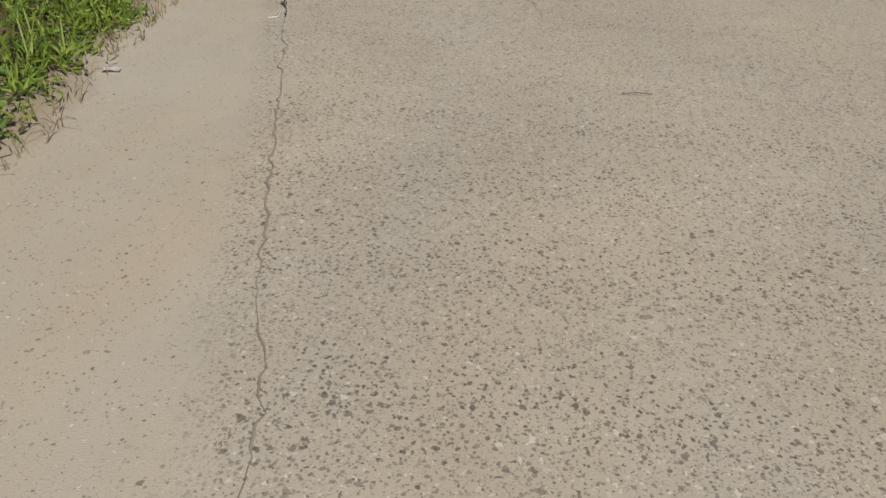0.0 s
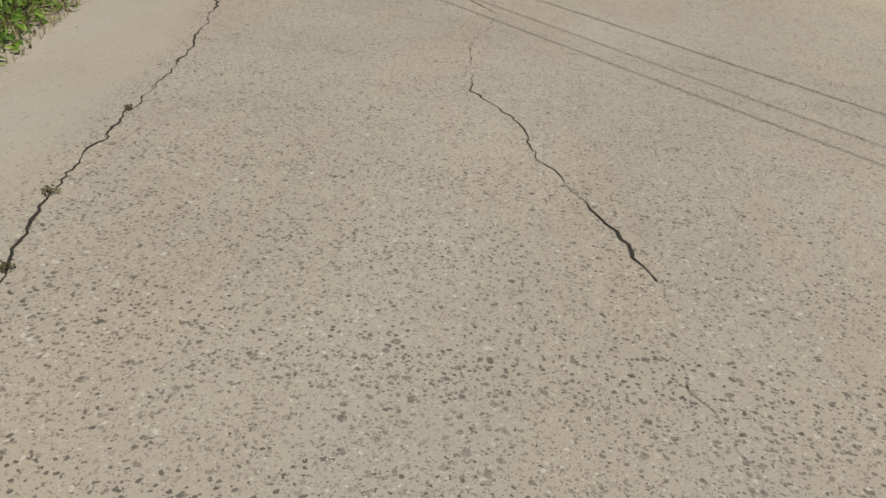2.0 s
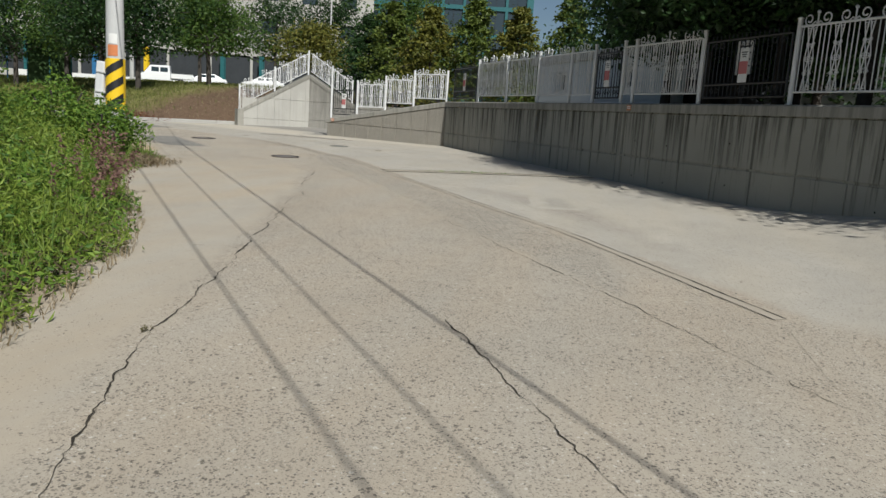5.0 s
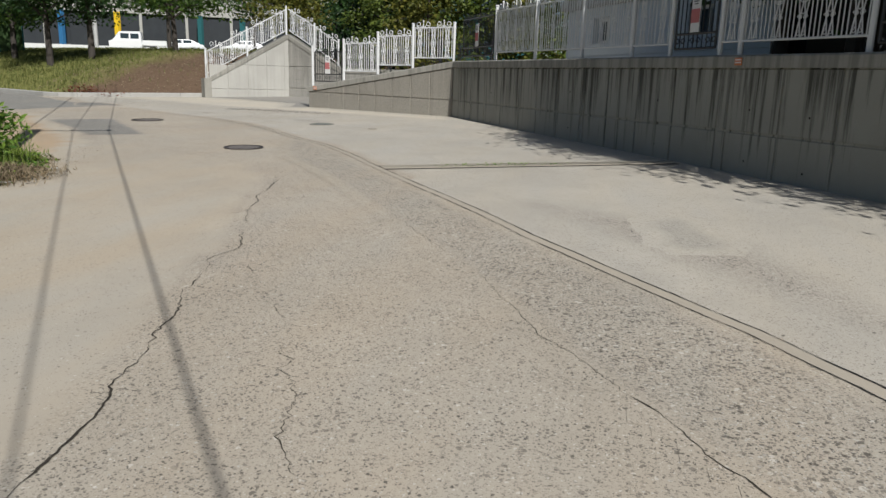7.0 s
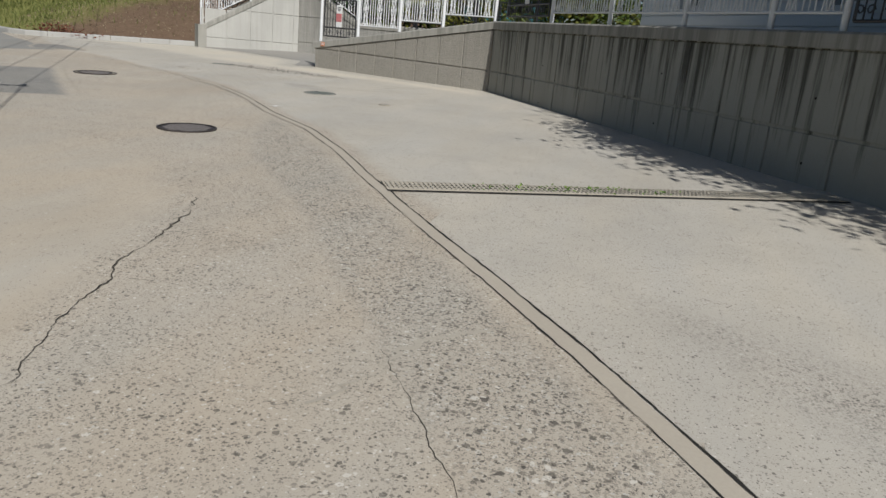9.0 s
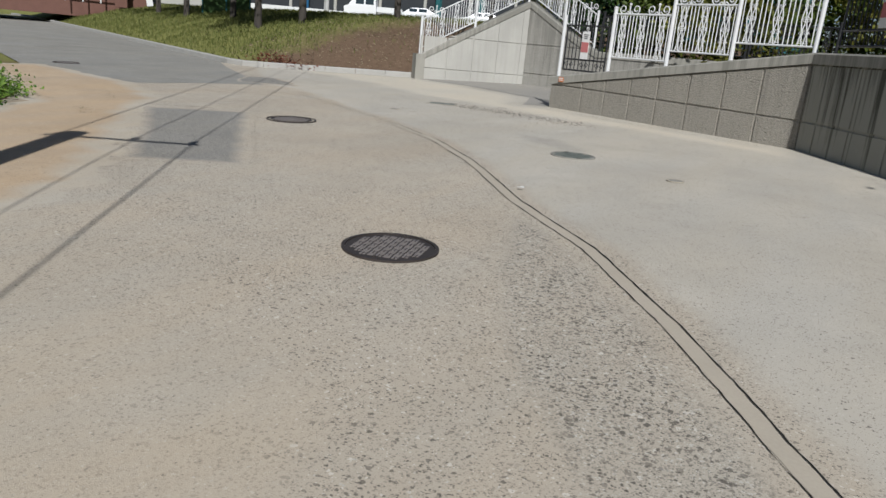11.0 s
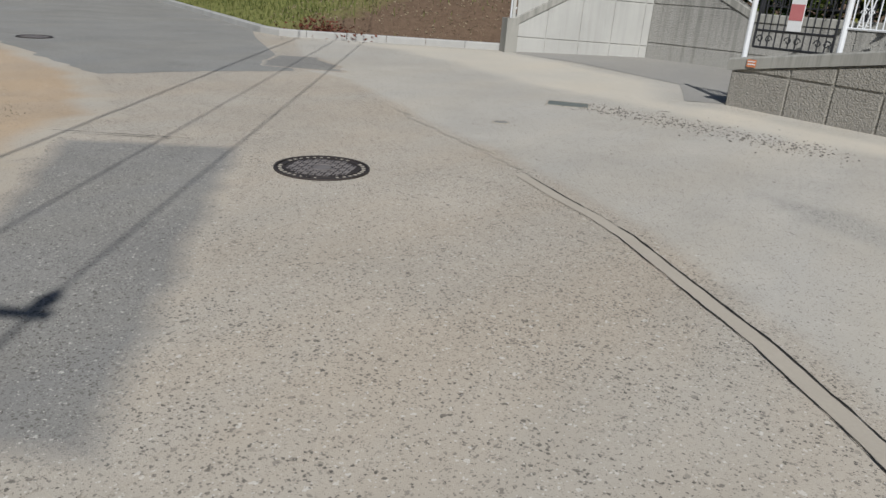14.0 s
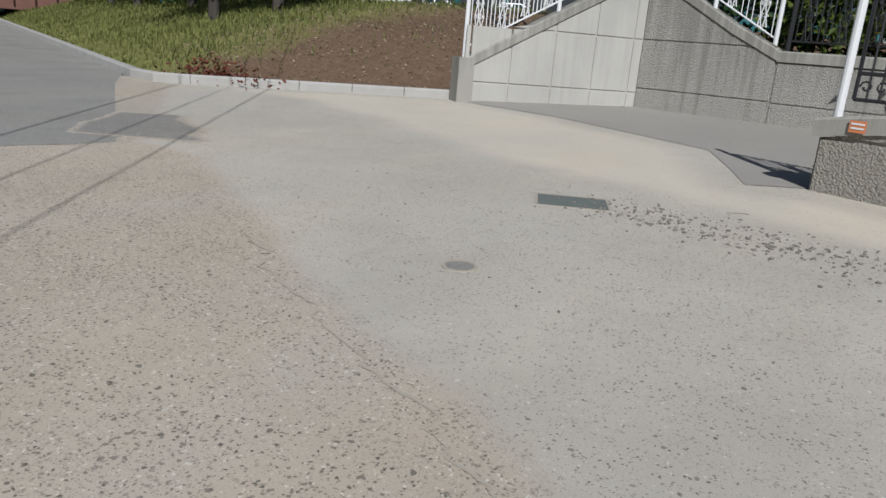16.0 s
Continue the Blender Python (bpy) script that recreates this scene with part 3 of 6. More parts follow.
def soft_sheet(name, outline, lift, material, label, fade=0.5, step=0.16, thin=None):
    """A thin covering whose edge thins out over a distance: its 'cover' runs from 0 at the outline to 1."""
    P = np.array(outline)
    Q = np.roll(P, -1, 0)
    gx = np.arange(P[:, 0].min(), P[:, 0].max() + step, step)
    gy = np.arange(P[:, 1].min(), P[:, 1].max() + step, step)
    X, Y = np.meshgrid(gx, gy)
    inside, dist = np.zeros(X.shape, bool), np.full(X.shape, 1e9)
    for (ax, ay), (bx, by) in zip(P, Q):
        cross = ((ay > Y) != (by > Y)) & (X < (bx - ax) * (Y - ay) / (by - ay + 1e-12) + ax)
        inside ^= cross
        k = np.clip(((X - ax) * (bx - ax) + (Y - ay) * (by - ay)) / ((bx - ax) ** 2 + (by - ay) ** 2 + 1e-12), 0, 1)
        dist = np.minimum(dist, np.hypot(X - ax - k * (bx - ax), Y - ay - k * (by - ay)))
    cover = np.where(inside, np.clip(dist / fade, 1e-4, 1), 0)
    if thin:
        cover = cover * thin(X, Y)
    w = X.shape[1]
    keep = inside[:-1, :-1] | inside[1:, :-1] | inside[:-1, 1:] | inside[1:, 1:]
    J, I = np.nonzero(keep)
    base = J * w + I
    used, back = np.unique(np.stack([base, base + 1, base + w + 1, base + w], 1), return_inverse=True)
    rise = np.minimum(lift, 0.0022) + max(lift - 0.0022, 0.0) * np.clip(cover.ravel()[used] * 4, 0, 1)
    verts = np.stack([X.ravel()[used], Y.ravel()[used], SLOPE * Y.ravel()[used] + rise + uplift(X.ravel()[used], Y.ravel()[used])], 1)
    me = mesh_of(name, verts.tolist(), back.reshape(-1, 4).tolist(), material)
    at = me.attributes.new("cover", "FLOAT", "POINT")
    at.data.foreach_set("value", cover.ravel()[used].astype(np.float32))
    return tagged(new(name, me), label, "paving", "", "structure")


crack_edge = dense(CRACK_LEFT, 0.1, 0.035)
verge_edge = dense(VERGE[:-2], 0.25, 0.12, 2.0)
sheet("road", dense([(1.0, -8)] + VERGE[1:-3], 0.25, 0.1, 2.0) + [(-23.3, 33.4), (-25.5, 39.6), (-23.5, 39.6), (-18.9, 43.3), (-12, 40), (-6.9, 36.5), (6.2, 16.2), (14, 13), (14, -8)], 0.0, "road",
      "worn beige concrete road with dark aggregate showing", "road")
soft_sheet("pavement", [p for p in crack_edge if p[1] > -7.9] + [(-7.6, 24.6), (-9.6, 25.6), (-12.3, 26.4)] + [(x, y) for x, y in verge_edge[::-1] if y < 24.4], 0.002, "shoulder_soft", "smooth tan concrete shoulder beside the verge", 0.25, 0.16,
           lambda x, y: 1 - 0.7 * np.clip((y - 20.5) / 6.0, 0, 1))
soft_sheet("pavement", dense(SLOT + [(-13.2, 32.55), (-14.0, 32.95), (-14.8, 33.4), (-15.3, 33.75), (-17.4, 35.0)], 0.3, 0.04, 6) + [(-18.4, 35.1), (-23.3, 39.5), (-12, 40), (-6.9, 36.5), (7.5, 17.0), (14.0, 13.0), (14.0, 7.6), (1.1, 7.6), (0.9, 9.0), (0.85, 14.9)],
           0.0015, "apron_soft", "pale grey concrete forecourt below the retaining wall", 0.3, 0.16,
           lambda x, y: np.where(x > -1.0, np.clip((y - 9.0 + 0.5 * x) / 8.0, 0, 1), 1.0) * (1 - np.clip((15.4 - y) / 0.8, 0, 1) * (1 - np.clip(((x - 0.75) * 0.856 + (y - 15.2) * 0.518) / 1.6, 0, 1))))
def offset_line(line, o):
    """The line moved sideways, to its left for a positive distance."""
    out = []
    for k, (x, y) in enumerate(line):
        a, b = line[max(k - 1, 0)], line[min(k + 1, len(line) - 1)]
        d = Vector((b[0] - a[0], b[1] - a[1])).normalized()
        out.append((x - d.y * o, y + d.x * o))
    return out


soft_sheet("pavement", [(-7.95, 26.4), (-7.4, 25.3), (-6.05, 23.64), (-5.46, 22.76), (-5.1, 22.2), (-4.4, 21.2), (-3.2, 19.4), (-2.3, 17.8), (-1.3, 16.4), (-0.2, 14.7)] + offset_line(SLOT, 0.13)[1:15],
           0.0025, "coarse_soft", "strip of rough concrete with bare aggregate beside the drain", 0.22, 0.1)
soft_sheet("pavement", offset_line(SLOT, -0.04)[1:11] + [(-4.6, 24.1), (-3.5, 23.6), (-1.5, 22.4), (-0.5, 21.6), (0.4, 19.0), (0.9, 16.8)], 0.0028, "bare_soft", "worn grey concrete with bare aggregate on the forecourt", 1.1, 0.14)
for patch in ([(-2.1, 21.9), (-1.4, 22.6), (-0.9, 21.6), (-1.0, 20.6), (-1.7, 20.4), (-2.0, 21.0)], [(-0.9, 23.8), (-0.2, 24.4), (0.1, 23.4), (-0.7, 22.8)], [(-11.3, 33.4), (-10.0, 33.3), (-8.9, 32.4), (-9.3, 31.6), (-10.6, 32.3)]):
    soft_sheet("pavement", dense(patch + patch[:1], 0.2, 0.12, 17)[:-1], 0.0034, "damp_soft", "faint grey stain on the pale concrete", 0.45, 0.09)
soft_sheet("pavement", dense([(-23.3, 39.55), (-20.5, 39.4), (-17.8, 38.3), (-15.4, 37.0), (-13.6, 36.5), (-11.84, 35.9), (-9.2, 35.3), (-6.0, 34.3)], 0.3, 0.25, 7) + [(-6.7, 36.0), (-12.5, 38.4),
      (-13.05, 38.2), (-13.3, 39.0), (-13.86, 40.45), (-16.6, 42.0), (-18.6, 42.6), (-19.1, 43.1)], 0.003, "dusty_soft", "sandy pale concrete edge in front of the wall", 0.9)
sheet("pavement", [(-13.1, 38.25), (-13.35, 39.0), (-13.9, 40.45), (-16.6, 41.95), (-18.6, 42.45), (-18.95, 42.75), (-16.5, 45.6), (-13.0, 45.1), (-5.0, 44.0), (-5.0, 38.0), (-12.4, 38.7)], 0.008, "alley",
      "dark asphalt alley between ramp and wall")
sheet("road", dense([(-18.4, 35.05), (-18.95, 33.75), (-19.4, 31.9)], 0.2, 0.06, 1) + [(-24, 32.6), (-60, 47.6), (-84, 57.9), (-84, 66.9), (-62.0, 56.85), (-33.0, 43.6), (-25.4, 40.2), (-23.3, 38.5)], 0.003, "asphalt",
      "grey asphalt road climbing past the bank", "road")
soft_sheet("pavement", dense([(-14.72, 31.05), (-11.38, 27.67), (-12.5, 26.85), (-14.2, 28.4), (-16.1, 29.9), (-14.72, 31.05)], 0.15, 0.05, 4)[:-1], 0.0025, "patch_soft", "dark grey asphalt repair patch in the road", 0.3, 0.06)
soft_sheet("pavement", dense([(-19.2, 35.0), (-20.3, 36.4), (-19.6, 36.9), (-17.9, 35.7), (-19.2, 35.0)], 0.15, 0.16, 9)[:-1], 0.005, "patch_soft", "small dark asphalt repair on the road", 0.12, 0.07)
soft_sheet("pavement", dense([(-10.3, 23.8), (-11.5, 25.7), (-12.6, 26.8), (-13.9, 28.1), (-15.3, 29.3), (-16.1, 30.2), (-16.7, 30.8), (-18.0, 31.6), (-19.4, 32.3), (-23.9, 33.0), (-24, 31.6), (-17.3, 28.6), (-15.9, 26.9), (-13.4, 24.4), (-10.4, 23.8)], 0.25, 0.22, 11)[:-1], 0.006, "sand_soft", "loose tan sand washed over the road edge", 0.5, 0.08)
soft_sheet("pavement", dense(offset_line(VERGE[1:-3], -0.36), 0.22, 0.16, 13) + offset_line(VERGE[1:-3], 0.75)[::-1], 0.0045, "dirt_soft", "strip of brown soil along the weeds", 0.5, 0.1)


def ribbon(name, line, width, lift, material, label, category, seed=0.0, wobble=0.03, uneven=0.8, step=0.035, taper=0):
    pts = dense(line, step, wobble, seed)
    vs, fs = [], []
    for k, (x, y) in enumerate(pts):
        a, b = pts[max(k - 1, 0)], pts[min(k + 1, len(pts) - 1)]
        d = Vector((b[0] - a[0], b[1] - a[1])).normalized()
        w = width * (1 - uneven + uneven * (0.36 + 1.0 * noise.noise((x * 1.7, y * 1.7, seed + 8)) + 0.9 * noise.noise((x * 7, y * 7, seed + 9)))) / 2
        w = max(w, width * 0.07) * (min(1.0, (len(pts) - k) / taper) if taper else 1.0)
        vs += [on_road(x - d.y * w, y + d.x * w, lift), on_road(x + d.y * w, y - d.x * w, lift)]
    fs = [(2 * k, 2 * k + 1, 2 * k + 3, 2 * k + 2) for k in range(len(pts) - 1)]
    return tagged(new(name, mesh_of(name, vs, fs, material)), label, category, "", "structure")


ribbon("crack", CRACK_LEFT[25:], 0.012, 0.0075, "crack", "jagged crack along the concrete joint", "crack", 0.0, 0.045)
ribbon("crack", CRACK_LEFT[7:14], 0.013, 0.0075, "crack", "narrow open crack along the concrete joint", "crack", 0.0, 0.035)
ribbon("crack", CRACK_LEFT[13:26], 0.019, 0.0075, "crack", "jagged open crack along the concrete joint", "crack", 0.0, 0.035)
ribbon("crack", CRACK_LEFT[:9], 0.016, 0.0075, "joint", "shallow filled joint between two concrete pours", "joint", 0.0, 0.03, 0.9)
ribbon("crack", [(2.56, 1.88), (2.38, 2.5), (2.23, 2.97), (2.1, 3.58), (2.08, 4.17)], 0.0045, 0.004, "crack", "hairline crack in the road", "crack", 1.0, 0.045)
ribbon("crack", [(2.08, 4.17), (1.84, 4.83), (1.6, 5.25), (1.54, 5.68), (1.22, 6.29), (1.15, 6.68)], 0.013, 0.0045, "crack", "open crack in the road", "crack", 2.0, 0.04)
ribbon("crack", [(1.15, 6.68), (1.12, 7.6), (1.17, 8.32), (1.24, 8.85)], 0.008, 0.004, "crack", "hairline crack in the road", "crack", 3.0, 0.05)
ribbon("crack", [(1.24, 8.85), (0.77, 9.71), (0.66, 10.05), (0.42, 10.41), (0.12, 11.05), (-0.26, 11.7), (-0.93, 12.86), (-1.67, 14.11)], 0.015, 0.0045, "crack", "long open crack in the road", "crack", 4.0, 0.03)
ribbon("crack", [(-2.06, 17.58), (-1.88, 17.31), (-1.75, 17.08), (-1.56, 16.78), (-1.31, 16.45), (-1.03, 16.03), (-0.82, 15.72), (-0.42, 15.12), (-0.08, 14.58)], 0.017, 0.0045, "crack", "long open crack in the road", "crack", 6.0, 0.025)
ribbon("crack", [(-0.08, 14.58), (0.32, 13.93), (0.55, 13.54), (1.1, 13.06)], 0.007, 0.004, "crack", "hairline crack in the road", "crack", 5.0, 0.04)
ribbon("crack", [(-4.4, 21.4), (-3.8, 20.45), (-3.2, 19.55), (-2.86, 18.92), (-2.57, 18.27), (-2.28, 17.89), (-2.06, 17.58)], 0.006, 0.004, "crack", "hairline crack in the road", "crack", 6.0, 0.035)
ribbon("crack", [(-4.87, 19.16), (-3.96, 17.91), (-3.47, 16.85), (-3.12, 16.23), (-2.8, 15.96), (-2.48, 15.65)], 0.005, 0.004, "crack", "hairline crack in the road", "crack", 7.0, 0.08)
ribbon("crack", [(-4.48, 15.52), (-4.06, 15.72)], 0.014, 0.0075, "crack", "short cross crack in the shoulder", "crack", 12.0, 0.03)
ribbon("crack", [(-16.2, 30.0), (-14.72, 31.08)], 0.02, 0.021, "crack", "dark joint at the asphalt repair", "crack", 8.0, 0.03)
ribbon("crack", [(-4.55, 20.8), (-4.2, 21.6), (-3.8, 22.0)], 0.04, 0.0035, "grout", "mortar smear in the road surface", "joint", 9.0, 0.1)
ribbon("crack", [(-12.6, 32.2), (-13.2, 32.55), (-14.0, 32.95), (-14.8, 33.4), (-15.3, 33.75)], 0.025, 0.006, "grout", "raised seam between two concrete pours", "joint", 10.0, 0.08)

# the slot drain: a narrow concrete strip between two open slits
drain = thing("slot_drain", Matrix(), "narrow concrete drain strip with two open slits", "drain")
for name, offset, width, material, lift in (("strip", -0.062, 0.108, "strip", 0.005), ("slit", 0.0, 0.022, "slit", 0.0065), ("slit", -0.12, 0.013, "slit", 0.0065)):
    line = []
    for k, (x, y) in enumerate(SLOT if offset == 0 else SLOT[:-1] + ([(-12.5, 32.1)] if offset == -0.062 else [])):
        a, b = SLOT[max(k - 1, 0)], SLOT[min(k + 1, len(SLOT) - 1)]
        d = Vector((b[0] - a[0], b[1] - a[1])).normalized()
        line.append((x + d.y * -offset * -1, y - d.x * -offset * -1))
    o = ribbon(name, line, width, lift, material, "", "", 3.0 + offset, 0.008, 0.05 if material == "strip" else 0.6, 0.035, 0 if material == "strip" else 30)
    o.parent = drain
    for key in ("label", "category", "kind"):
        if key in o:
            del o[key]


# ---- walls ----
def lerp2(a, b, s):
    d = (b - a).normalized()
    return a + d * s


def outline_of(a, b, t, back=0.0):
    d = (b - a).normalized()
    n = Vector((d.y, -d.x))
    return [tuple(a + n * back), tuple(b + n * back), tuple(b + n * (back + t)), tuple(a + n * (back + t))]


def panelled(name, a, b, bottom, top, joints, across, thick, material, label, side=1):
    """A cast wall with a core and proud panels between recessed joints. a to b; the face is on the left of a-b for side 1."""
    d = (b - a).normalized()
    n = Vector((-d.y, d.x)) * side
    length = (b - a).length
    base = thing(name, Matrix.Translation((a.x, a.y, road_z(a.y))), label, "wall", "", "structure")
    inv = Matrix.Translation((-a.x, -a.y, -road_z(a.y)))
    bm = bmesh.new()
    corners = [a, b, b - n * thick, a - n * thick]
    prism(bm, [tuple(c) for c in corners], lambda x, y: road_z(y) - 0.3, lambda x, y: top(((Vector((x, y)) - a) @ d)))
    bm.transform(inv)
    part("core", bm, material, base)
    cuts = [0.0] + list(joints) + [length]
    for s0, s1 in zip(cuts, cuts[1:]):
        if s1 - s0 < 0.05:
            continue
        rows = [lambda s: road_z((a + d * s).y) - 0.25, *across, top]
        for low, high in zip(rows, rows[1:]):
            g = 0.017
            p, q = s0 + g, s1 - g
            zs = (low(p) + g, low(q) + g, high(q) - g, high(p) - g)
            if zs[3] - zs[0] < 0.03 and zs[2] - zs[1] < 0.03:
                continue
            zs = (zs[0], zs[1], max(zs[2], zs[1] + 0.005), max(zs[3], zs[0] + 0.005))
            bm = bmesh.new()
            pts = [(a + d * s, z) for s, z in zip((p, q, q, p), zs)]
            bev = 0.007
            mid = sum((Vector((*c, z)) for c, z in pts), Vector()) / 4
            back = [bm.verts.new((c.x - n.x * 0.01, c.y - n.y * 0.01, z)) for c, z in pts]
            front = []
            for c, z in pts:
                v = Vector((c.x + n.x * 0.02, c.y + n.y * 0.02, z))
                along = -1 if (c - a) @ d > (p + q) / 2 else 1
                v += Vector((d.x * along * bev, d.y * along * bev, bev * (1 if z < mid.z else -1)))
                front.append(bm.verts.new(v))
            bm.faces.new(front)
            for i in range(4):
                bm.faces.new((back[i], back[(i + 1) % 4], front[(i + 1) % 4], front[i]))
            bmesh.ops.recalc_face_normals(bm, faces=bm.faces[:])
            bm.transform(inv)
            part("panel", bm, material, base)
    return base


def coping(a, b, z, width, height, over, label, side=1, material="coping"):
    """A coping along a wall's top; z gives the height of its underside along the wall."""
    d = (b - a).normalized()
    n = Vector((-d.y, d.x)) * side
    length = (b - a).length
    bm = bmesh.new()
    prof = [(over, 0.0), (over, height * 0.85), (over - height * 0.15, height), (over - width + height * 0.15, height), (over - width, height * 0.85), (over - width, 0.0)]
    rows = []
    cuts = int(length / 1.2) + 1
    for k in range(cuts + 1):
        s = length * k / cuts
        p = a + d * s
        rows.append([bm.verts.new((p.x + n.x * o, p.y + n.y * o, z(s) + h)) for o, h in prof])
    for r0, r1 in zip(rows, rows[1:]):
        for i in range(6):
            bm.faces.new((r0[i], r0[(i + 1) % 6], r1[(i + 1) % 6], r1[i]))
    bm.faces.new(rows[0])
    bm.faces.new(rows[-1][::-1])
    bmesh.ops.recalc_face_normals(bm, faces=bm.faces[:])
    me = bpy.data.meshes.new("coping")
    bm.to_mesh(me)
    bm.free()
    me.materials.append(M[material])
    return tagged(new("coping", me), label, "coping", "", "structure")


ret_len, slope_len = (WALL_B - WALL_A).length, (WALL_A - WALL_END).length
ret_top = lambda s: 2.36 - 0.0115 * s
ret_joint = lambda s: 1.40 - 0.011 * s
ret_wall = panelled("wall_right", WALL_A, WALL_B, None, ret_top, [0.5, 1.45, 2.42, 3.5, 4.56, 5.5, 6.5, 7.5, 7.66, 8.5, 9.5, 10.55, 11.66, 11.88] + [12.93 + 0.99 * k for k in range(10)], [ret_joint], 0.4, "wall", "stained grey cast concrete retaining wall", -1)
hole = None
for k, at_s in enumerate((3.0, 7.05, 10.0, 12.4, 13.4, 15.4, 18.4)):
    for z in (1.02, 1.78):
        q = WALL_A + (WALL_B - WALL_A).normalized() * (at_s + 0.06 * ((k * 7) % 5 - 2)) + Vector((-0.839, -0.544)) * 0.0205
        hole = part("tie_hole", hole.data if hole else disc(bmesh.new(), 0.016, -0.001, 0.001, 10), "slit", ret_wall, "small dark tie hole")
        hole.matrix_basis = Matrix.Translation(Vector((q.x, q.y, z - 0.012 * at_s + 0.05 * ((k * 3) % 4 - 1.5))) - ret_wall.location) @ Vector((-0.839, -0.544, 0)).to_track_quat("Z", "Y").to_matrix().to_4x4()
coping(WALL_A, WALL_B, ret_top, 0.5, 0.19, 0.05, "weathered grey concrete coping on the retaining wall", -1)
slope_top = lambda s: 1.47 + (2.36 - 1.47) * s / slope_len
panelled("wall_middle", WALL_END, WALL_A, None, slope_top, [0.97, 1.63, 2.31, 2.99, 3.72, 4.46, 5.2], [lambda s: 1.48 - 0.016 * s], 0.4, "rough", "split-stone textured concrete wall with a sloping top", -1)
coping(WALL_END - (WALL_A - WALL_END).normalized() * 0.06, WALL_A, slope_top, 0.5, 0.18, 0.05, "weathered sloping concrete coping", -1)
# the ramp: pale face to the road, rough face to the alley
ramp_len = (RIDGE - RAMP_FOOT).length
ramp_top = lambda s: 1.62 + (3.66 - 1.62) * s / ramp_len
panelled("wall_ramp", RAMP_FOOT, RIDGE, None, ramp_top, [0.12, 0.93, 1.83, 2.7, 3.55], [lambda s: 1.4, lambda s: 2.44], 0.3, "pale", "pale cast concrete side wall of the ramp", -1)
coping(RAMP_FOOT, RIDGE, ramp_top, 0.42, 0.19, 0.05, "grey sloping coping of the ramp wall", -1)
ALLEY_A, ALLEY_B, ALLEY_C = RIDGE, Vector((-13.9, 45.2)), Vector((-5.0, 43.9))
alley_top = lambda s: 3.66 - 1.42 * min(s, 2.5) / 2.5
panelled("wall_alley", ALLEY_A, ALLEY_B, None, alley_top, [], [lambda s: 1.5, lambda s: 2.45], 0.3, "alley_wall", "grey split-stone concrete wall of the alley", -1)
coping(ALLEY_A, ALLEY_B, alley_top, 0.42, 0.19, 0.05, "grey sloping coping of the alley wall", -1)
panelled("wall_alley", ALLEY_B, ALLEY_C, None, lambda s: 2.22, [2.2, 4.4, 6.6], [lambda s: 1.48], 0.3, "alley_wall", "grey split-stone concrete wall of the alley", -1)
coping(ALLEY_B, ALLEY_C, lambda s: 2.22, 0.42, 0.19, 0.05, "grey coping of the alley wall", -1)
tagged(part("trim", prism(bmesh.new(), outline_of(RAMP_FOOT - (RIDGE - RAMP_FOOT).normalized() * 0.2, RAMP_FOOT + (RIDGE - RAMP_FOOT).normalized() * 0.1, 0.4, -0.06), 0.8, 1.84), "coping", None),
       "grey concrete end post of the ramp wall", "post", "", "structure")
# the wall's end by the next driveway
BLOCK = [Vector((3.7, 11.83)), Vector((3.95, 11.42)), Vector((7.4, 9.6))]
panelled("wall_block", BLOCK[0], BLOCK[1], None, lambda s: 1.42, [], [], 0.4, "rough", "split-stone end of the neighbouring garden wall", -1)
panelled("wall_block", BLOCK[1], BLOCK[2], None, lambda s: 1.42, [0.85, 1.7, 2.6, 3.4], [], 0.38, "rough", "split-stone garden wall at the driveway", -1)
tagged(part("coping", prism(bmesh.new(), [(3.63, 11.88), (3.9, 11.34), (7.4, 9.5), (7.65, 10.0), (4.3, 11.8), (4.05, 12.1)], 1.42, 1.6), "coping", None), "grey coping of the garden wall", "coping", "", "structure")
# raised yard behind the retaining wall
tagged(part("ground_yard", prism(bmesh.new(), [tuple(lerp2(WALL_A, WALL_B, 0.2) + Vector((0.33, 0.2))), tuple(WALL_B + Vector((0.33, 0.2))), (22, 22), (22, 44), (-4.6, 43.6), (-4.6, 37.5)], 0.0, 2.28), "apron", None),
       "concrete yard behind the retaining wall", "yard", "", "structure")


# kerb stones round the foot of the bank
kerb = thing("kerb", Matrix(), "row of pale granite kerb stones at the bank", "kerb", "", "structure")


def kerb_run(a, b):
    d = (b - a).normalized()
    length = (b - a).length
    count = max(1, round(length / 1.0))
    for k in range(count):
        s0, s1 = length * k / count + 0.006, length * (k + 1) / count - 0.006
        p, q = a + d * s0, a + d * s1
        n = Vector((d.y, -d.x))
        bm = bmesh.new()
        h = 0.17
        prof = [(0.0, -0.1), (0.0, h - 0.03), (0.03, h), (0.16, h), (0.16, -0.1)]
        r0 = [bm.verts.new((p.x + n.x * o, p.y + n.y * o, road_z(p.y) + z)) for o, z in prof]
        r1 = [bm.verts.new((q.x + n.x * o, q.y + n.y * o, road_z(q.y) + z)) for o, z in prof]
        for i in range(5):
            bm.faces.new((r0[i], r0[(i + 1) % 5], r1[(i + 1) % 5], r1[i]))
        bm.faces.new(r0)
        bm.faces.new(r1[::-1])
        bmesh.ops.recalc_face_normals(bm, faces=bm.faces[:])
        part("kerb_stone", bm, "kerb", kerb)


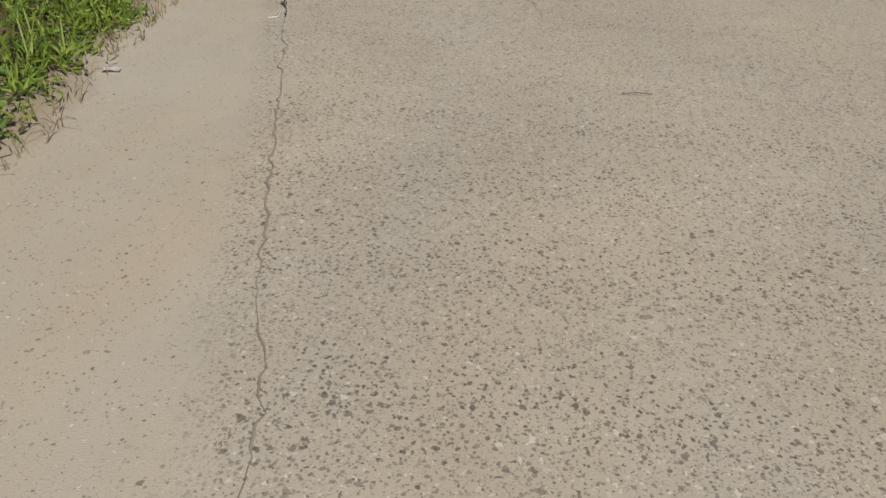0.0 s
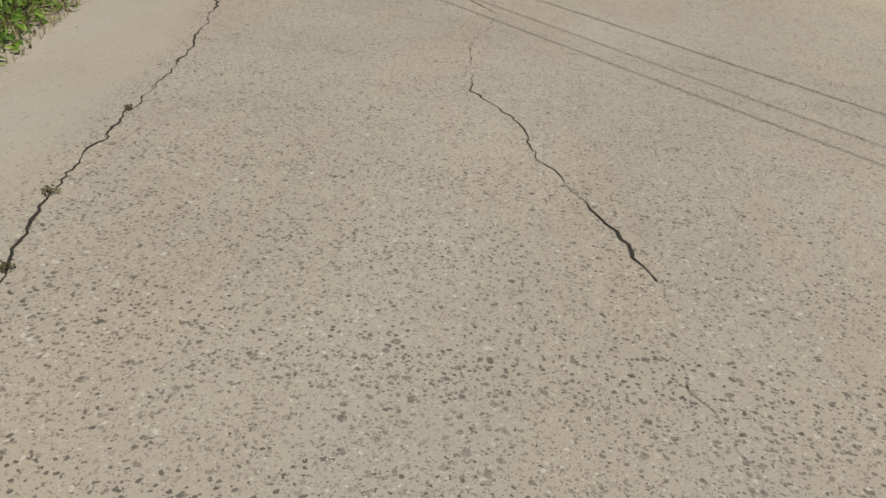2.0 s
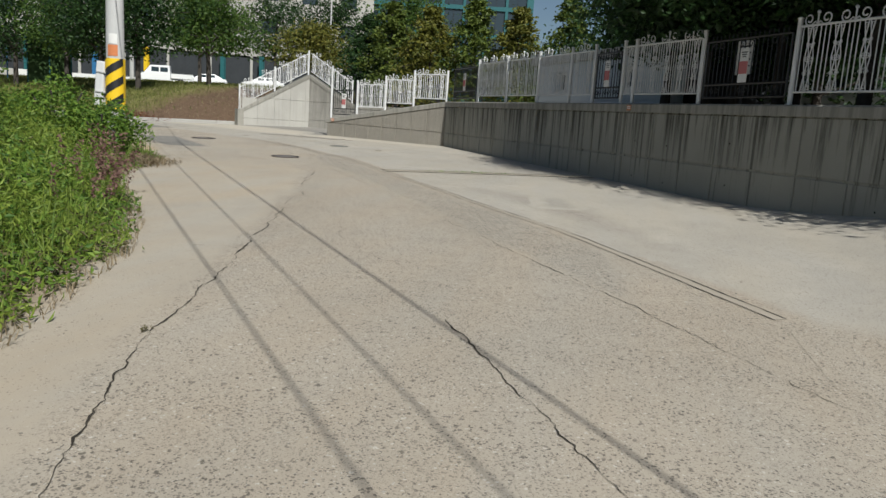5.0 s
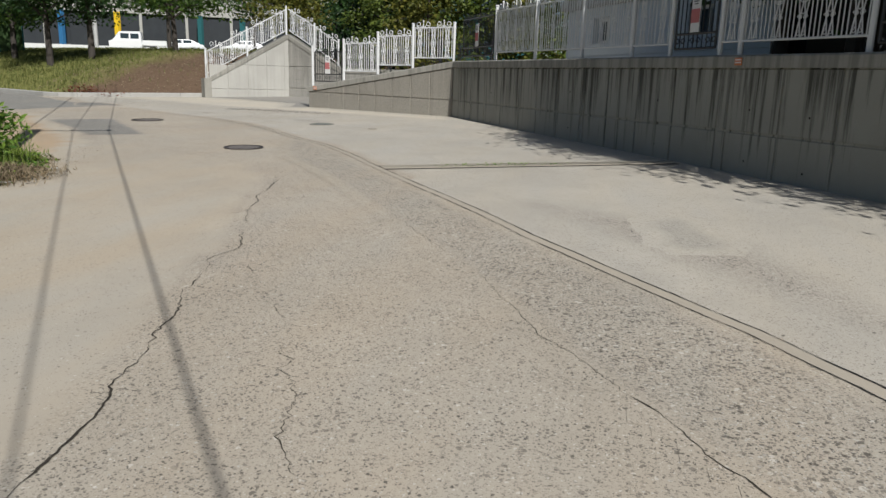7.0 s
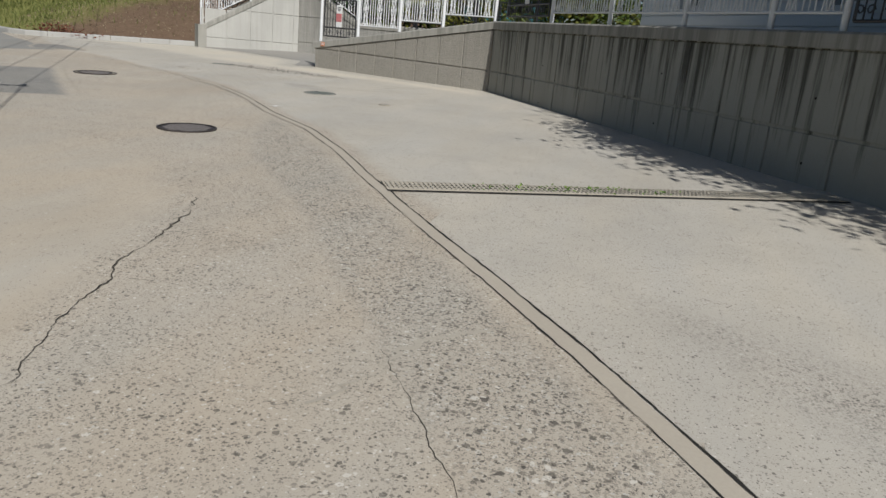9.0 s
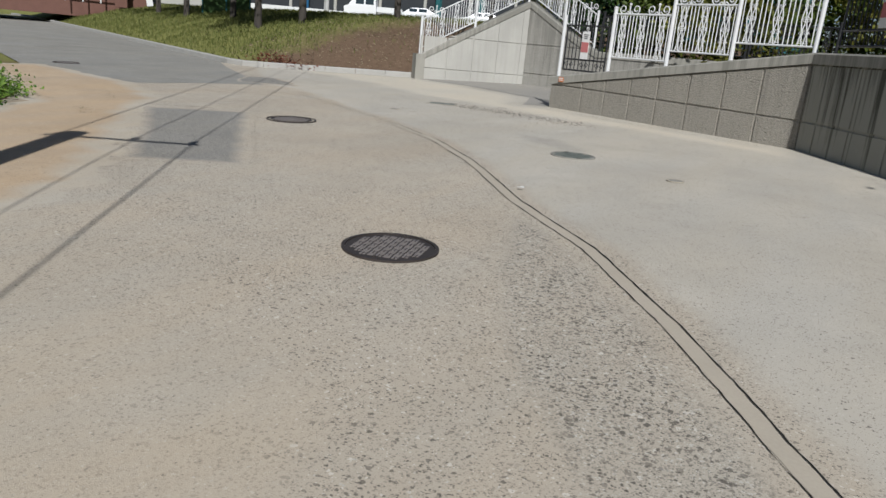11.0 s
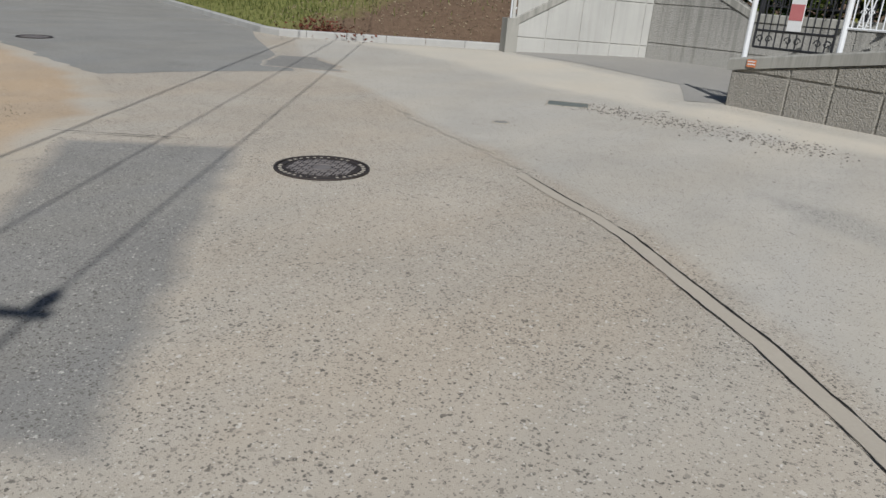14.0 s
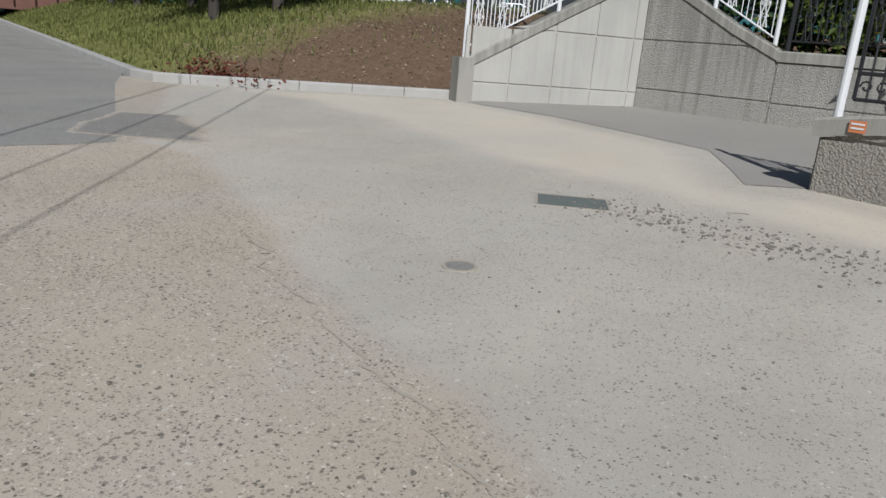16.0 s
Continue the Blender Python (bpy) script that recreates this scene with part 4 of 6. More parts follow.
turn_c = [Vector((-22.9, 39.75)), Vector((-23.5, 39.42)), Vector((-24.3, 39.55))]
for a, b in zip([RAMP_FOOT + Vector((-0.15, 0.05))] + turn_c, turn_c + [Vector((-86.0, 67.78))]):
    kerb_run(a, b)


# ---- fences and gates ----
def run_frame(a, b, z):
    d = b - a
    return Matrix.Translation((a.x, a.y, z)) @ Matrix.Rotation(math.atan2(d.y, d.x), 4, "Z"), d.length


def spiral(cx, cz, r, turns, start, way, n=14):
    return [(cx + way * r * (1 - 0.62 * k / n) * math.cos(start + turns * math.tau * k / n), 0, cz + r * (1 - 0.62 * k / n) * math.sin(start + turns * math.tau * k / n)) for k in range(n + 1)]


FENCE = {}


def fence_meshes(h, material):
    """The shared pieces of a fence of that height: bar, ornament and scroll."""
    if (h, material) in FENCE:
        return FENCE[h, material]

    def made(name, bm):
        me = bpy.data.meshes.new(name)
        bm.to_mesh(me)
        bm.free()
        me.materials.append(M[material])
        return me
    low, top = 0.1, h - 0.12
    mid, half = (low + top) / 2, (top - low) / 2
    w = 0.088
    bar = made("bar", rods([(0, 0, low), (0, 0, top)], r=0.0105, sides=5))
    bm = bmesh.new()
    for s in (-1, 1):
        rod(bm, [(s * 0.01, 0, low), (s * w, 0, mid), (s * 0.01, 0, top)], 0.0105, 5)
        rod(bm, [(s * w, 0, low + 0.02), (s * 0.015, 0, mid - 0.06), (s * 0.015, 0, mid + 0.06), (s * w, 0, top - 0.02)], 0.0105, 5)
        rod(bm, [(0, 0, mid - 0.2), (s * 0.035, 0, mid - 0.17), (s * 0.012, 0, mid - 0.09)], 0.007, 4)
        rod(bm, [(0, 0, mid + 0.2), (s * 0.035, 0, mid + 0.17), (s * 0.012, 0, mid + 0.09)], 0.007, 4)
    for s in (-1, 1):
        for e in (-1, 1):
            rod(bm, spiral(s * 0.048, mid + e * 0.24, 0.042, 1.1, math.pi * 0.5 * (1 + e), s, 9), 0.008, 4)
            rod(bm, spiral(s * 0.05, mid + e * (half - 0.07), 0.04, 1.0, -math.pi * 0.5 * e, s, 9), 0.008, 4)
    rod(bm, [(0.07 * math.cos(k * math.tau / 12), 0, mid + 0.042 * math.sin(k * math.tau / 12)) for k in range(12)], 0.008, 5, True)
    rod(bm, [(-0.07, 0, mid), (0.07, 0, mid)], 0.007, 4)
    orn = made("ornament", bm)
    bm = bmesh.new()
    for s in (-1, 1):
        rod(bm, spiral(s * 0.17, top + 0.10, 0.095, 1.15, math.pi * 1.5, s, 14), 0.013, 5)
        rod(bm, [(0, 0, top + 0.01), (s * 0.05, 0, top + 0.06), (s * 0.1, 0, top + 0.02)], 0.011, 5)
    rod(bm, [(0, 0, top), (0, 0, top + 0.17), (0, 0, top + 0.23)], [0.012, 0.016, 0.004], 6)
    bmesh.ops.create_uvsphere(bm, u_segments=8, v_segments=6, radius=0.03, matrix=Matrix.Translation((0, 0, top + 0.2)))
    scr = made("scroll", bm)
    FENCE[h, material] = bar, orn, scr
    return FENCE[h, material]


def fence(a, b, z0, z1, h, label, posts=(True, True), scrolls=True, post_drop=0.0, material="white", name="metal_fence", group="white railings", pitch=0.5):
    """A railing from a to b, its foot at z0 and z1, with posts, rails, bars, ornaments and scrolls."""
    m, length = run_frame(a, b, z0)
    base = thing(name, m, label, "fence", group)
    rise = lambda x: (z1 - z0) * x / length
    bar, orn, scr = fence_meshes(h, material)
    for k, (x, wanted) in enumerate(((0.0, posts[0]), (length, posts[1]))):
        if wanted:
            bm = bmesh.new()
            zz = rise(x)
            rod(bm, [(x, 0, zz - 0.12 - post_drop), (x, 0, zz + h)], 0.042, 10)
            rod(bm, [(x, 0, zz + h), (x, 0, zz + h + 0.02), (x, 0, zz + h + 0.035)], [0.05, 0.05, 0.02], 10)
            part("post", bm, material, base)
    for z, r in ((0.1, 0.018), (h - 0.12, 0.02)):
        part("rail", rods([(0, 0, z), (length, 0, z + rise(length))], r=r, sides=6), material, base)
    count = max(1, round(length / pitch))
    step = length / count
    for k in range(count):
        c = (k + 0.5) * step
        o = part("ornament", orn, material, base)
        o.location = (c, 0, rise(c))
        for off in (-0.25, -0.165, 0.165):
            x = c + off * step / 0.5
            if 0.05 < x < length - 0.05:
                o = part("bar", bar, material, base)
                o.location = (x, 0, rise(x))
    count = max(1, round(length / 0.78)) if scrolls and length > 0.6 else 0
    for k in range(count):
        c = (k + 0.5) * length / count
        part("scroll", scr, material, base).location = (c, 0, rise(c))
    return base


def gate(a, b, z, h, label, sign=True, posts=True):
    m, length = run_frame(a, b, z)
    base = thing("metal_gate", m, label, "gate", "black gates")
    bm = bmesh.new()
    for p, q in (((0.07, 0, 0.06), (0.07, 0, h)), ((length - 0.07, 0, 0.06), (length - 0.07, 0, h)), ((0.07, 0, 0.06), (length - 0.07, 0, 0.06)), ((0.07, 0, h), (length - 0.07, 0, h)), ((0.07, 0, 0.3), (length - 0.07, 0, 0.3))):
        rod(bm, [p, q], 0.02, 6)
    part("gate_frame", bm, "black", base)
    n = int(length / 0.115)
    bar = None
    for k in range(1, n):
        x = 0.07 + (length - 0.14) * k / n
        if bar is None:
            bar = part("bar", rods([(0, 0, 0.06), (0, 0, h + 0.1)], r=0.011, sides=5), "black", base)
        else:
            bar = part("bar", bar.data, "black", base)
        bar.location = (x, 0, 0)
    for k in range(3):
        x = length * (k + 0.5) / 3
        for s in (-1, 1):
            part("scroll", rod(bmesh.new(), spiral(x + s * 0.07, 0.18, 0.06, 1.0, 0, s, 9), 0.01, 4), "black", base)
            part("scroll", rod(bmesh.new(), spiral(x + s * 0.09, h - 0.1, 0.07, 1.1, 0, s, 9), 0.01, 4), "black", base)
    if sign:
        s = thing("gate_sign", m @ Matrix.Translation((length * 0.5, -0.03, 0.32)), "white notice with a faded red panel on the gate", "sign", "gate notices")
        part("board", boxes(((0.22, 0.012, 0.6), (0, 0, 0.3)), bevel=0.003), "paper", s)
        part("print", boxes(((0.205, 0.004, 0.22), (0, -0.008, 0.26))), "pink", s, "faded red printed panel")
        for k in range(3):
            part("text_line", boxes(((0.15 - 0.03 * k, 0.003, 0.02), (0, -0.008, 0.53 - 0.04 * k))), "ink", s)
    return base


along = lambda s: WALL_A + (WALL_B - WALL_A).normalized() * s + Vector((0.838, 0.545)) * 0.12
wall_z = lambda s: ret_top(s) + 0.19 + 0.11
for s0, s1 in ((2.75, 5.05), (5.05, 7.2), (7.2, 9.0), (9.0, 10.15), (11.4, 11.85), (11.85, 14.1), (16.4, 18.5), (18.5, 20.6), (20.6, 22.7)):
    fence(along(s0), along(s1), wall_z(s0), wall_z(s1), 1.27, "white wrought-iron railing on the retaining wall", (True, s1 in (10.15, 14.1, 22.7)), True)
for s0, s1 in ((0.35, 2.65), (10.2, 11.35), (14.15, 16.35)):
    gate(along(s0), along(s1), wall_z(s0) - 0.05, 1.1, "black iron gate between white railings")
slope_at = lambda s: WALL_END + (WALL_A - WALL_END).normalized() * s + Vector((0.36, 0.93)) * 0.14
slope_z = lambda s: slope_top(s) + 0.18
for s0, s1 in ((1.5, 2.98), (2.98, 4.4), (4.4, 5.95)):
    fence(slope_at(s0), slope_at(s1), slope_z(s1) + 0.02, slope_z(s1) + 0.02, 1.12, "stepped white wrought-iron railing on the sloping wall", (True, s1 > 5), True, 0.3)
gate(slope_at(0.1), slope_at(1.46), slope_z(0.8) + 0.02, 1.05, "black iron gate with a notice at the wall's end")
part("gate_post", rods([(0, 0, -0.02), (0, 0, 1.4)], r=0.042, sides=10), "white", None).location = (*slope_at(0.06), slope_z(0.06))
tagged(bpy.context.scene.objects["gate_post"], "white round steel gate post on the coping", "post")
ramp_at = lambda s: RAMP_FOOT + (RIDGE - RAMP_FOOT).normalized() * s + Vector((-0.76, 0.65)) * 0.12
ramp_z = lambda s: ramp_top(s) + 0.19 + 0.08
fence(ramp_at(0.05), ramp_at(1.9), ramp_z(0.05), ramp_z(1.9), 1.12, "white wrought-iron railing climbing the ramp", (True, True))
fence(ramp_at(1.9), ramp_at(3.76), ramp_z(1.9), ramp_z(3.76), 1.12, "white wrought-iron railing climbing the ramp", (False, True))
al_at = lambda s: ALLEY_A + (ALLEY_B - ALLEY_A).normalized() * s + Vector((0.15, 0.98)) * 0.12
al_z = lambda s: alley_top(s) + 0.27
fence(al_at(-0.02), al_at(1.3), al_z(0.0), al_z(1.3), 1.12, "white wrought-iron railing descending beside the alley", (False, True))
fence(al_at(1.3), al_at(2.5), al_z(1.3), al_z(2.5), 1.12, "white wrought-iron railing descending beside the alley", (False, True))
al2 = lambda s: ALLEY_B + (ALLEY_C - ALLEY_B).normalized() * s + Vector((0.15, 0.98)) * 0.12
for k in range(3):
    fence(al2(2.3 * k + 0.1), al2(2.3 * k + 2.3), 2.49, 2.49, 1.12, "black iron railing along the alley wall", (True, True), False, 0.0, "black", "metal_fence", "black railings")
tagged(part("fence_post", rods([(0, 0, 0), (0, 0, 1.3)], r=0.042, sides=10), "white", None), "white steel post on the garden wall", "post").location = (4.3, 11.5, 1.58)


# ---- iron covers and drains ----
def at_road(x, y, turn=0.0, lift=0.0):
    tilt = Matrix.Rotation(math.atan(SLOPE), 4, "X")
    return Matrix.Translation(on_road(x, y, lift)) @ tilt @ Matrix.Rotation(radians(turn), 4, "Z")


def manhole(x, y, r, turn, label, slots=36, boss=True, lift=0.004, plain=False, metal="iron"):
    base = thing("manhole_cover", at_road(x, y, turn, lift), label, "manhole", "iron covers")
    part("frame", ring(bmesh.new(), r * (0.955 if slots else 0.925), r, -0.01, 0.012), metal, base)
    part("cover", disc(bmesh.new(), r * (0.95 if slots else 0.915), -0.012, 0.004), metal, base)
    if slots:
        for k in range(slots):
            if k % 12 in (5, 6):
                continue
            a = k * math.tau / slots
            part("slot", boxes(((0.03 * r / 0.39, 0.022 * r / 0.39, 0.004), (r * 0.87 * math.cos(a), r * 0.87 * math.sin(a), 0.0055), Matrix.Rotation(a, 3, "Z"))), "grout", base, "pale mortar-filled slot")
        part("ring", ring(bmesh.new(), r * 0.775, r * 0.805, 0.002, 0.010), "iron", base)
        part("ring", ring(bmesh.new(), r * 0.93, r * 0.943, 0.002, 0.010), "iron", base)
    inner = r * (0.78 if slots else 0.9)
    bm = bmesh.new()
    cell = 0.058
    n = int(inner / cell) + 1
    for i in range(-n, n + 1):
        for j in range(-n, n + 1):
            px, py = i * cell, j * cell
            if math.hypot(px, py) > inner - 0.03 or (boss and math.hypot(px, py) < r * 0.27):
                continue
            if (i + j) % 2:
                for o in (-0.013, 0.013):
                    box(bm, (0.048, 0.015, 0.006), (px, py + o, 0.0065))
            else:
                for o in (-0.013, 0.013):
                    box(bm, (0.015, 0.048, 0.006), (px + o, py, 0.0065))
    part("tread", bm, "worn_iron" if metal == "iron" else "hatch", base)
    if boss:
        part("emblem", ring(disc(bmesh.new(), r * 0.2, 0.0, 0.009, 32), r * 0.235, r * 0.26, 0.0, 0.012), "worn_iron", base, "plain round iron emblem")
    for s in (-1, 1):
        part("lifting_eye", ring(bmesh.new(), 0.018, 0.034, 0.002, 0.013, 16), "iron", base).location = (s * r * 0.03, s * r * 0.86, 0)
    return base


manhole(-13.74, 30.9, 0.39, 25, "round cast-iron manhole cover with a slotted rim")
manhole(-8.64, 26.28, 0.35, 15, "round iron manhole cover with basket-weave tread", 0, False, 0.004)
manhole(-9.33, 31.72, 0.31, 40, "small round worn grey cover in pale concrete", 0, False, 0.004, False, "asphalt")
manhole(-24.2, 33.9, 0.32, 0, "round iron cover in the asphalt road", 0, False, 0.006)
small = thing("valve_cover", at_road(-13.93, 34.06, 0, 0.002), "small round valve cover in the concrete", "cover")
part("frame", ring(bmesh.new(), 0.085, 0.105, -0.006, 0.006, 24), "grout", small)
part("lid", disc(bmesh.new(), 0.083, -0.006, 0.004, 24), "asphalt", small)
small = thing("valve_cover", at_road(-7.75, 31.0, 0, 0.012), "small round valve cover in the concrete", "cover")
part("frame", ring(bmesh.new(), 0.085, 0.105, -0.006, 0.006, 24), "grout", small)
part("lid", disc(bmesh.new(), 0.083, -0.006, 0.004, 24), "asphalt", small)
hatch = thing("drain_hatch", at_road(-14.08, 36.15, 24, -0.002), "dark steel drain hatch set in concrete", "hatch")
part("plate", boxes(((0.56, 0.4, 0.012), (0, 0, 0.0)), bevel=0.003), "hatch", hatch)
part("frame", boxes(((0.62, 0.03, 0.016), (0, 0.215, 0)), ((0.62, 0.03, 0.016), (0, -0.215, 0)), ((0.03, 0.4, 0.016), (0.295, 0, 0)), ((0.03, 0.4, 0.016), (-0.295, 0, 0))), "grout", hatch)

grate_dir = math.degrees(math.atan2(0.482, 0.876))
grate = thing("drain_grate", at_road(-5.53, 24.66, grate_dir, 0.010), "long steel drain grating across the forecourt", "grating")
GL, GW = 5.0, 0.40
part("channel", boxes(((GL, GW, 0.004), (GL / 2, 0, 0.0))), "slit", grate, "dark channel below the grating")
for s in (-1, 1):
    part("edge_frame", boxes(((GL, 0.03, 0.016), (GL / 2, s * (GW / 2 - 0.06), 0.004))), "grout", grate, "pale steel angle edge")
part("runner", boxes(*[((GL, 0.012, 0.012), (GL / 2, y, 0.007)) for y in (-0.08, 0.0, 0.08)]), "grout", grate)
bar_mesh = None
for k in range(int(GL / 0.045)):
    o = part("bar", bar_mesh or boxes(((0.016, 0.27, 0.014), (0, 0, 0.009))), "grout", grate)
    bar_mesh = o.data
    o.location = (0.03 + 0.045 * k, 0, 0)
rng = np.random.default_rng(5)
gx = rng.beta(2.2, 2.4, 300) * 2.6 + 0.6
gpts = np.stack([gx, rng.uniform(-0.15, 0.15, 300), np.full(300, 0.012)], 1)
gm = np.array(grate.matrix_basis)
gpts = gpts @ gm[:3, :3].T + gm[:3, 3]
stuff("moss_tufts", foliage(gpts, 0.032, rng), "weeds", "green weeds growing through the drain grating", "weeds")


# ---- utility pole with crossarm and cables ----
PX, PY = -10.85, 22.8
pz = ground_z(PX, PY)
pole = thing("utility_pole", Matrix.Translation((PX, PY, pz)), "grey concrete utility pole with hazard stripes", "utility pole")
part("shaft", rod(bmesh.new(), [(0, 0, -0.4), (0, 0, 2.5), (0, 0, 4.85)], [0.19, 0.175, 0.155], 24), "pole", pole)
z_low, z_high, rs = 0.92, 1.98, 0.196
bm = bmesh.new()
rod(bm, [(0, 0, z_low), (0, 0, z_high)], rs, 28, False, False)
part("hazard_sleeve", bm, "yellow", pole, "yellow hazard sheet")
for k in range(4):
    vs, fs = [], []
    n = 18
    for i in range(n + 1):
        a = -math.pi / 2 - 1.5 + 3.0 * i / n
        zc = z_low + 0.1 + k * 0.36 + 0.13 * (a + math.pi / 2)
        for dz in (-0.085, 0.085):
            vs.append((math.cos(a) * (rs + 0.003), math.sin(a) * (rs + 0.003), min(max(zc + dz, z_low), z_high)))
    fs = [(2 * i, 2 * i + 2, 2 * i + 3, 2 * i + 1) for i in range(n)]
    part("stripe", mesh_of("stripe", vs, fs, "black"), "black", pole, "black diagonal stripe")


def sticker(angle, z, w, h, material, label):
    vs, fs = [], []
    for i in range(7):
        a = angle + (i / 6 - 0.5) * w / 0.186
        for dz in (0, h):
            vs.append((math.cos(a) * 0.187, math.sin(a) * 0.187, z + dz))
    fs = [(2 * i, 2 * i + 2, 2 * i + 3, 2 * i + 1) for i in range(6)]
    part("sticker", mesh_of("sticker", vs, fs, material), material, pole, label)


sticker(-1.2, 2.03, 0.2, 0.22, "orange", "faded orange sticker")
sticker(-1.15, 2.27, 0.17, 0.2, "paper", "torn white sticker")
case = thing("meter_box", Matrix.Translation((PX - 0.33, PY - 0.02, pz + 1.0)) @ Matrix.Rotation(0.1, 4, "Y"), "worn white cabinet strapped to the utility pole", "cabinet")
part("case", boxes(((0.2, 0.26, 0.92), (0, 0, 0.46)), bevel=0.03), "white", case)
for z in (0.3, 0.7):
    part("strap", boxes(((0.24, 0.3, 0.03), (0.05, 0, z)), bevel=0.005), "pole", case)
arm_z = 5.1 - pz
part("crossarm", boxes(((1.8, 0.055, 0.055), (0.64, 0.17, arm_z)), bevel=0.008), "pole", pole).rotation_euler = (0, 0, 0.594)
tip = [Vector((math.cos(0.594) * s - 0.17 * math.sin(0.594), math.sin(0.594) * s + 0.17 * math.cos(0.594), arm_z + 0.04)) for s in (1.44, 0.75, -0.14)]
for p in tip:
    part("insulator", rod(bmesh.new(), [p, p + Vector((0, 0, 0.05)), p + Vector((0, 0, 0.1)), p + Vector((0, 0, 0.18))], [0.025, 0.055, 0.055, 0.025], 10), "iron", pole)
for k, p in enumerate(tip):
    a = Vector((PX, PY, pz)) + p + Vector((0, 0, 0.18))
    for way, reach, high in ((Vector((0.62, -0.785, 0)), 44.0, -0.5), (Vector((-0.585, 0.811, 0)), 52.0, 3.6)):
        pts = []
        for i in range(25):
            f = i / 24
            q = a + (Vector((0.636, -0.772, 0)) if k == 2 and way.y < 0 else way) * reach * f
            q.z = a.z + high * f - (0.5 + 0.1 * k) * 4 * f * (1 - f)
            pts.append(q)
        tagged(part("overhead_cable", rod(bmesh.new(), pts, ((0.013, 0.009, 0.010) if way.y < 0 else (0.009, 0.009, 0.014))[k], 6), "black", None), "thick black overhead cable on the pole's crossarm", "cable", "overhead cables")
for way, reach in ((Vector((0.62, -0.785, 0)), 44.0), (Vector((-0.585, 0.811, 0)), 52.0)):
    q = Vector((PX, PY, 0)) + way * reach
    q.z = ground_z(q.x, q.y)
    far = thing("utility_pole", Matrix.Translation(q), "grey concrete utility pole carrying the cables", "utility pole")
    top_z = 5.4 + (-0.5 if way.y < 0 else 3.6) - q.z
    part("shaft", rod(bmesh.new(), [(0, 0, -0.4), (0, 0, top_z + 0.3)], [0.19, 0.15], 16), "pole", far)
    part("crossarm", boxes(((2.1, 0.08, 0.09), (0, 0.17, top_z - 0.15)), bevel=0.008), "pole", far).rotation_euler = (0, 0, 0.594)


# ---- trees and plants ----
def tree(x, y, height, spread, crown_low, material, label, seed, leaves=5200, leaf=0.16, trunk=0.16, base=None, conifer=False):
    """A tree: tapered trunk, limbs, and a crown of leaf clumps round the limbs' ends with gaps between."""
    rng = np.random.default_rng(seed)
    z = ground_z(x, y) if base is None else base
    root = thing("tree", Matrix.Translation((x, y, z)), label, "tree", "trees")
    bm = bmesh.new()
    lean = rng.normal(0, 0.12, 2)
    top = height * (0.92 if conifer else 0.62)
    rod(bm, [(lean[0] * f * f, lean[1] * f * f, -0.25 + (top + 0.25) * f) for f in (0, 0.05, 0.3, 0.6, 1.0)], [trunk * 1.5, trunk, trunk * 0.85, trunk * 0.6, trunk * 0.2], 10)
    tips = []
    count = 30 if conifer else 17
    for k in range(count):
        f = crown_low / height + (0.93 - crown_low / height) * (k + 0.5) / count
        z0 = min(height * f * (1.0 if conifer else 0.72), top * 0.98)
        a = k * 2.4 + rng.uniform(-0.5, 0.5)
        reach = spread * ((1.05 - f) * 1.15 if conifer else math.sin(math.pi * min(0.97, 0.25 + 0.72 * (k + 0.5) / count)) ** 0.6) * rng.uniform(0.7, 1.15)
        rise = -0.1 * reach if conifer else height * f - z0 + rng.uniform(-0.2, 0.35)
        p0 = Vector((lean[0] * 0.5, lean[1] * 0.5, z0))
        p2 = p0 + Vector((math.cos(a) * reach, math.sin(a) * reach, rise))
        p1 = (p0 + p2) / 2 + Vector((0, 0, 0.14 * reach))
        rod(bm, [p0, p1, p2], [trunk * 0.32, trunk * 0.2, 0.012], 5)
        for g in (0.35, 0.6, 0.82, 1.0):
            q = p0.lerp(p1, g * 2) if g < 0.5 else p1.lerp(p2, g * 2 - 1)
            tips.append((*q, reach * (0.3 if conifer else 0.42) + 0.12))
    part("trunk", bm, "bark", root)
    tips = np.array(tips)
    pick = rng.integers(0, len(tips), leaves)
    c = tips[pick, :3] + rng.normal(0, 1, (leaves, 3)) * tips[pick, 3:4] * np.array([0.52, 0.52, 0.34])
    c[:, 2] = np.maximum(c[:, 2], crown_low * 0.8)
    stuff("crown", foliage(c, leaf, rng, (1, 1, 0.9), 0.25), material, "", "", root)
    return root


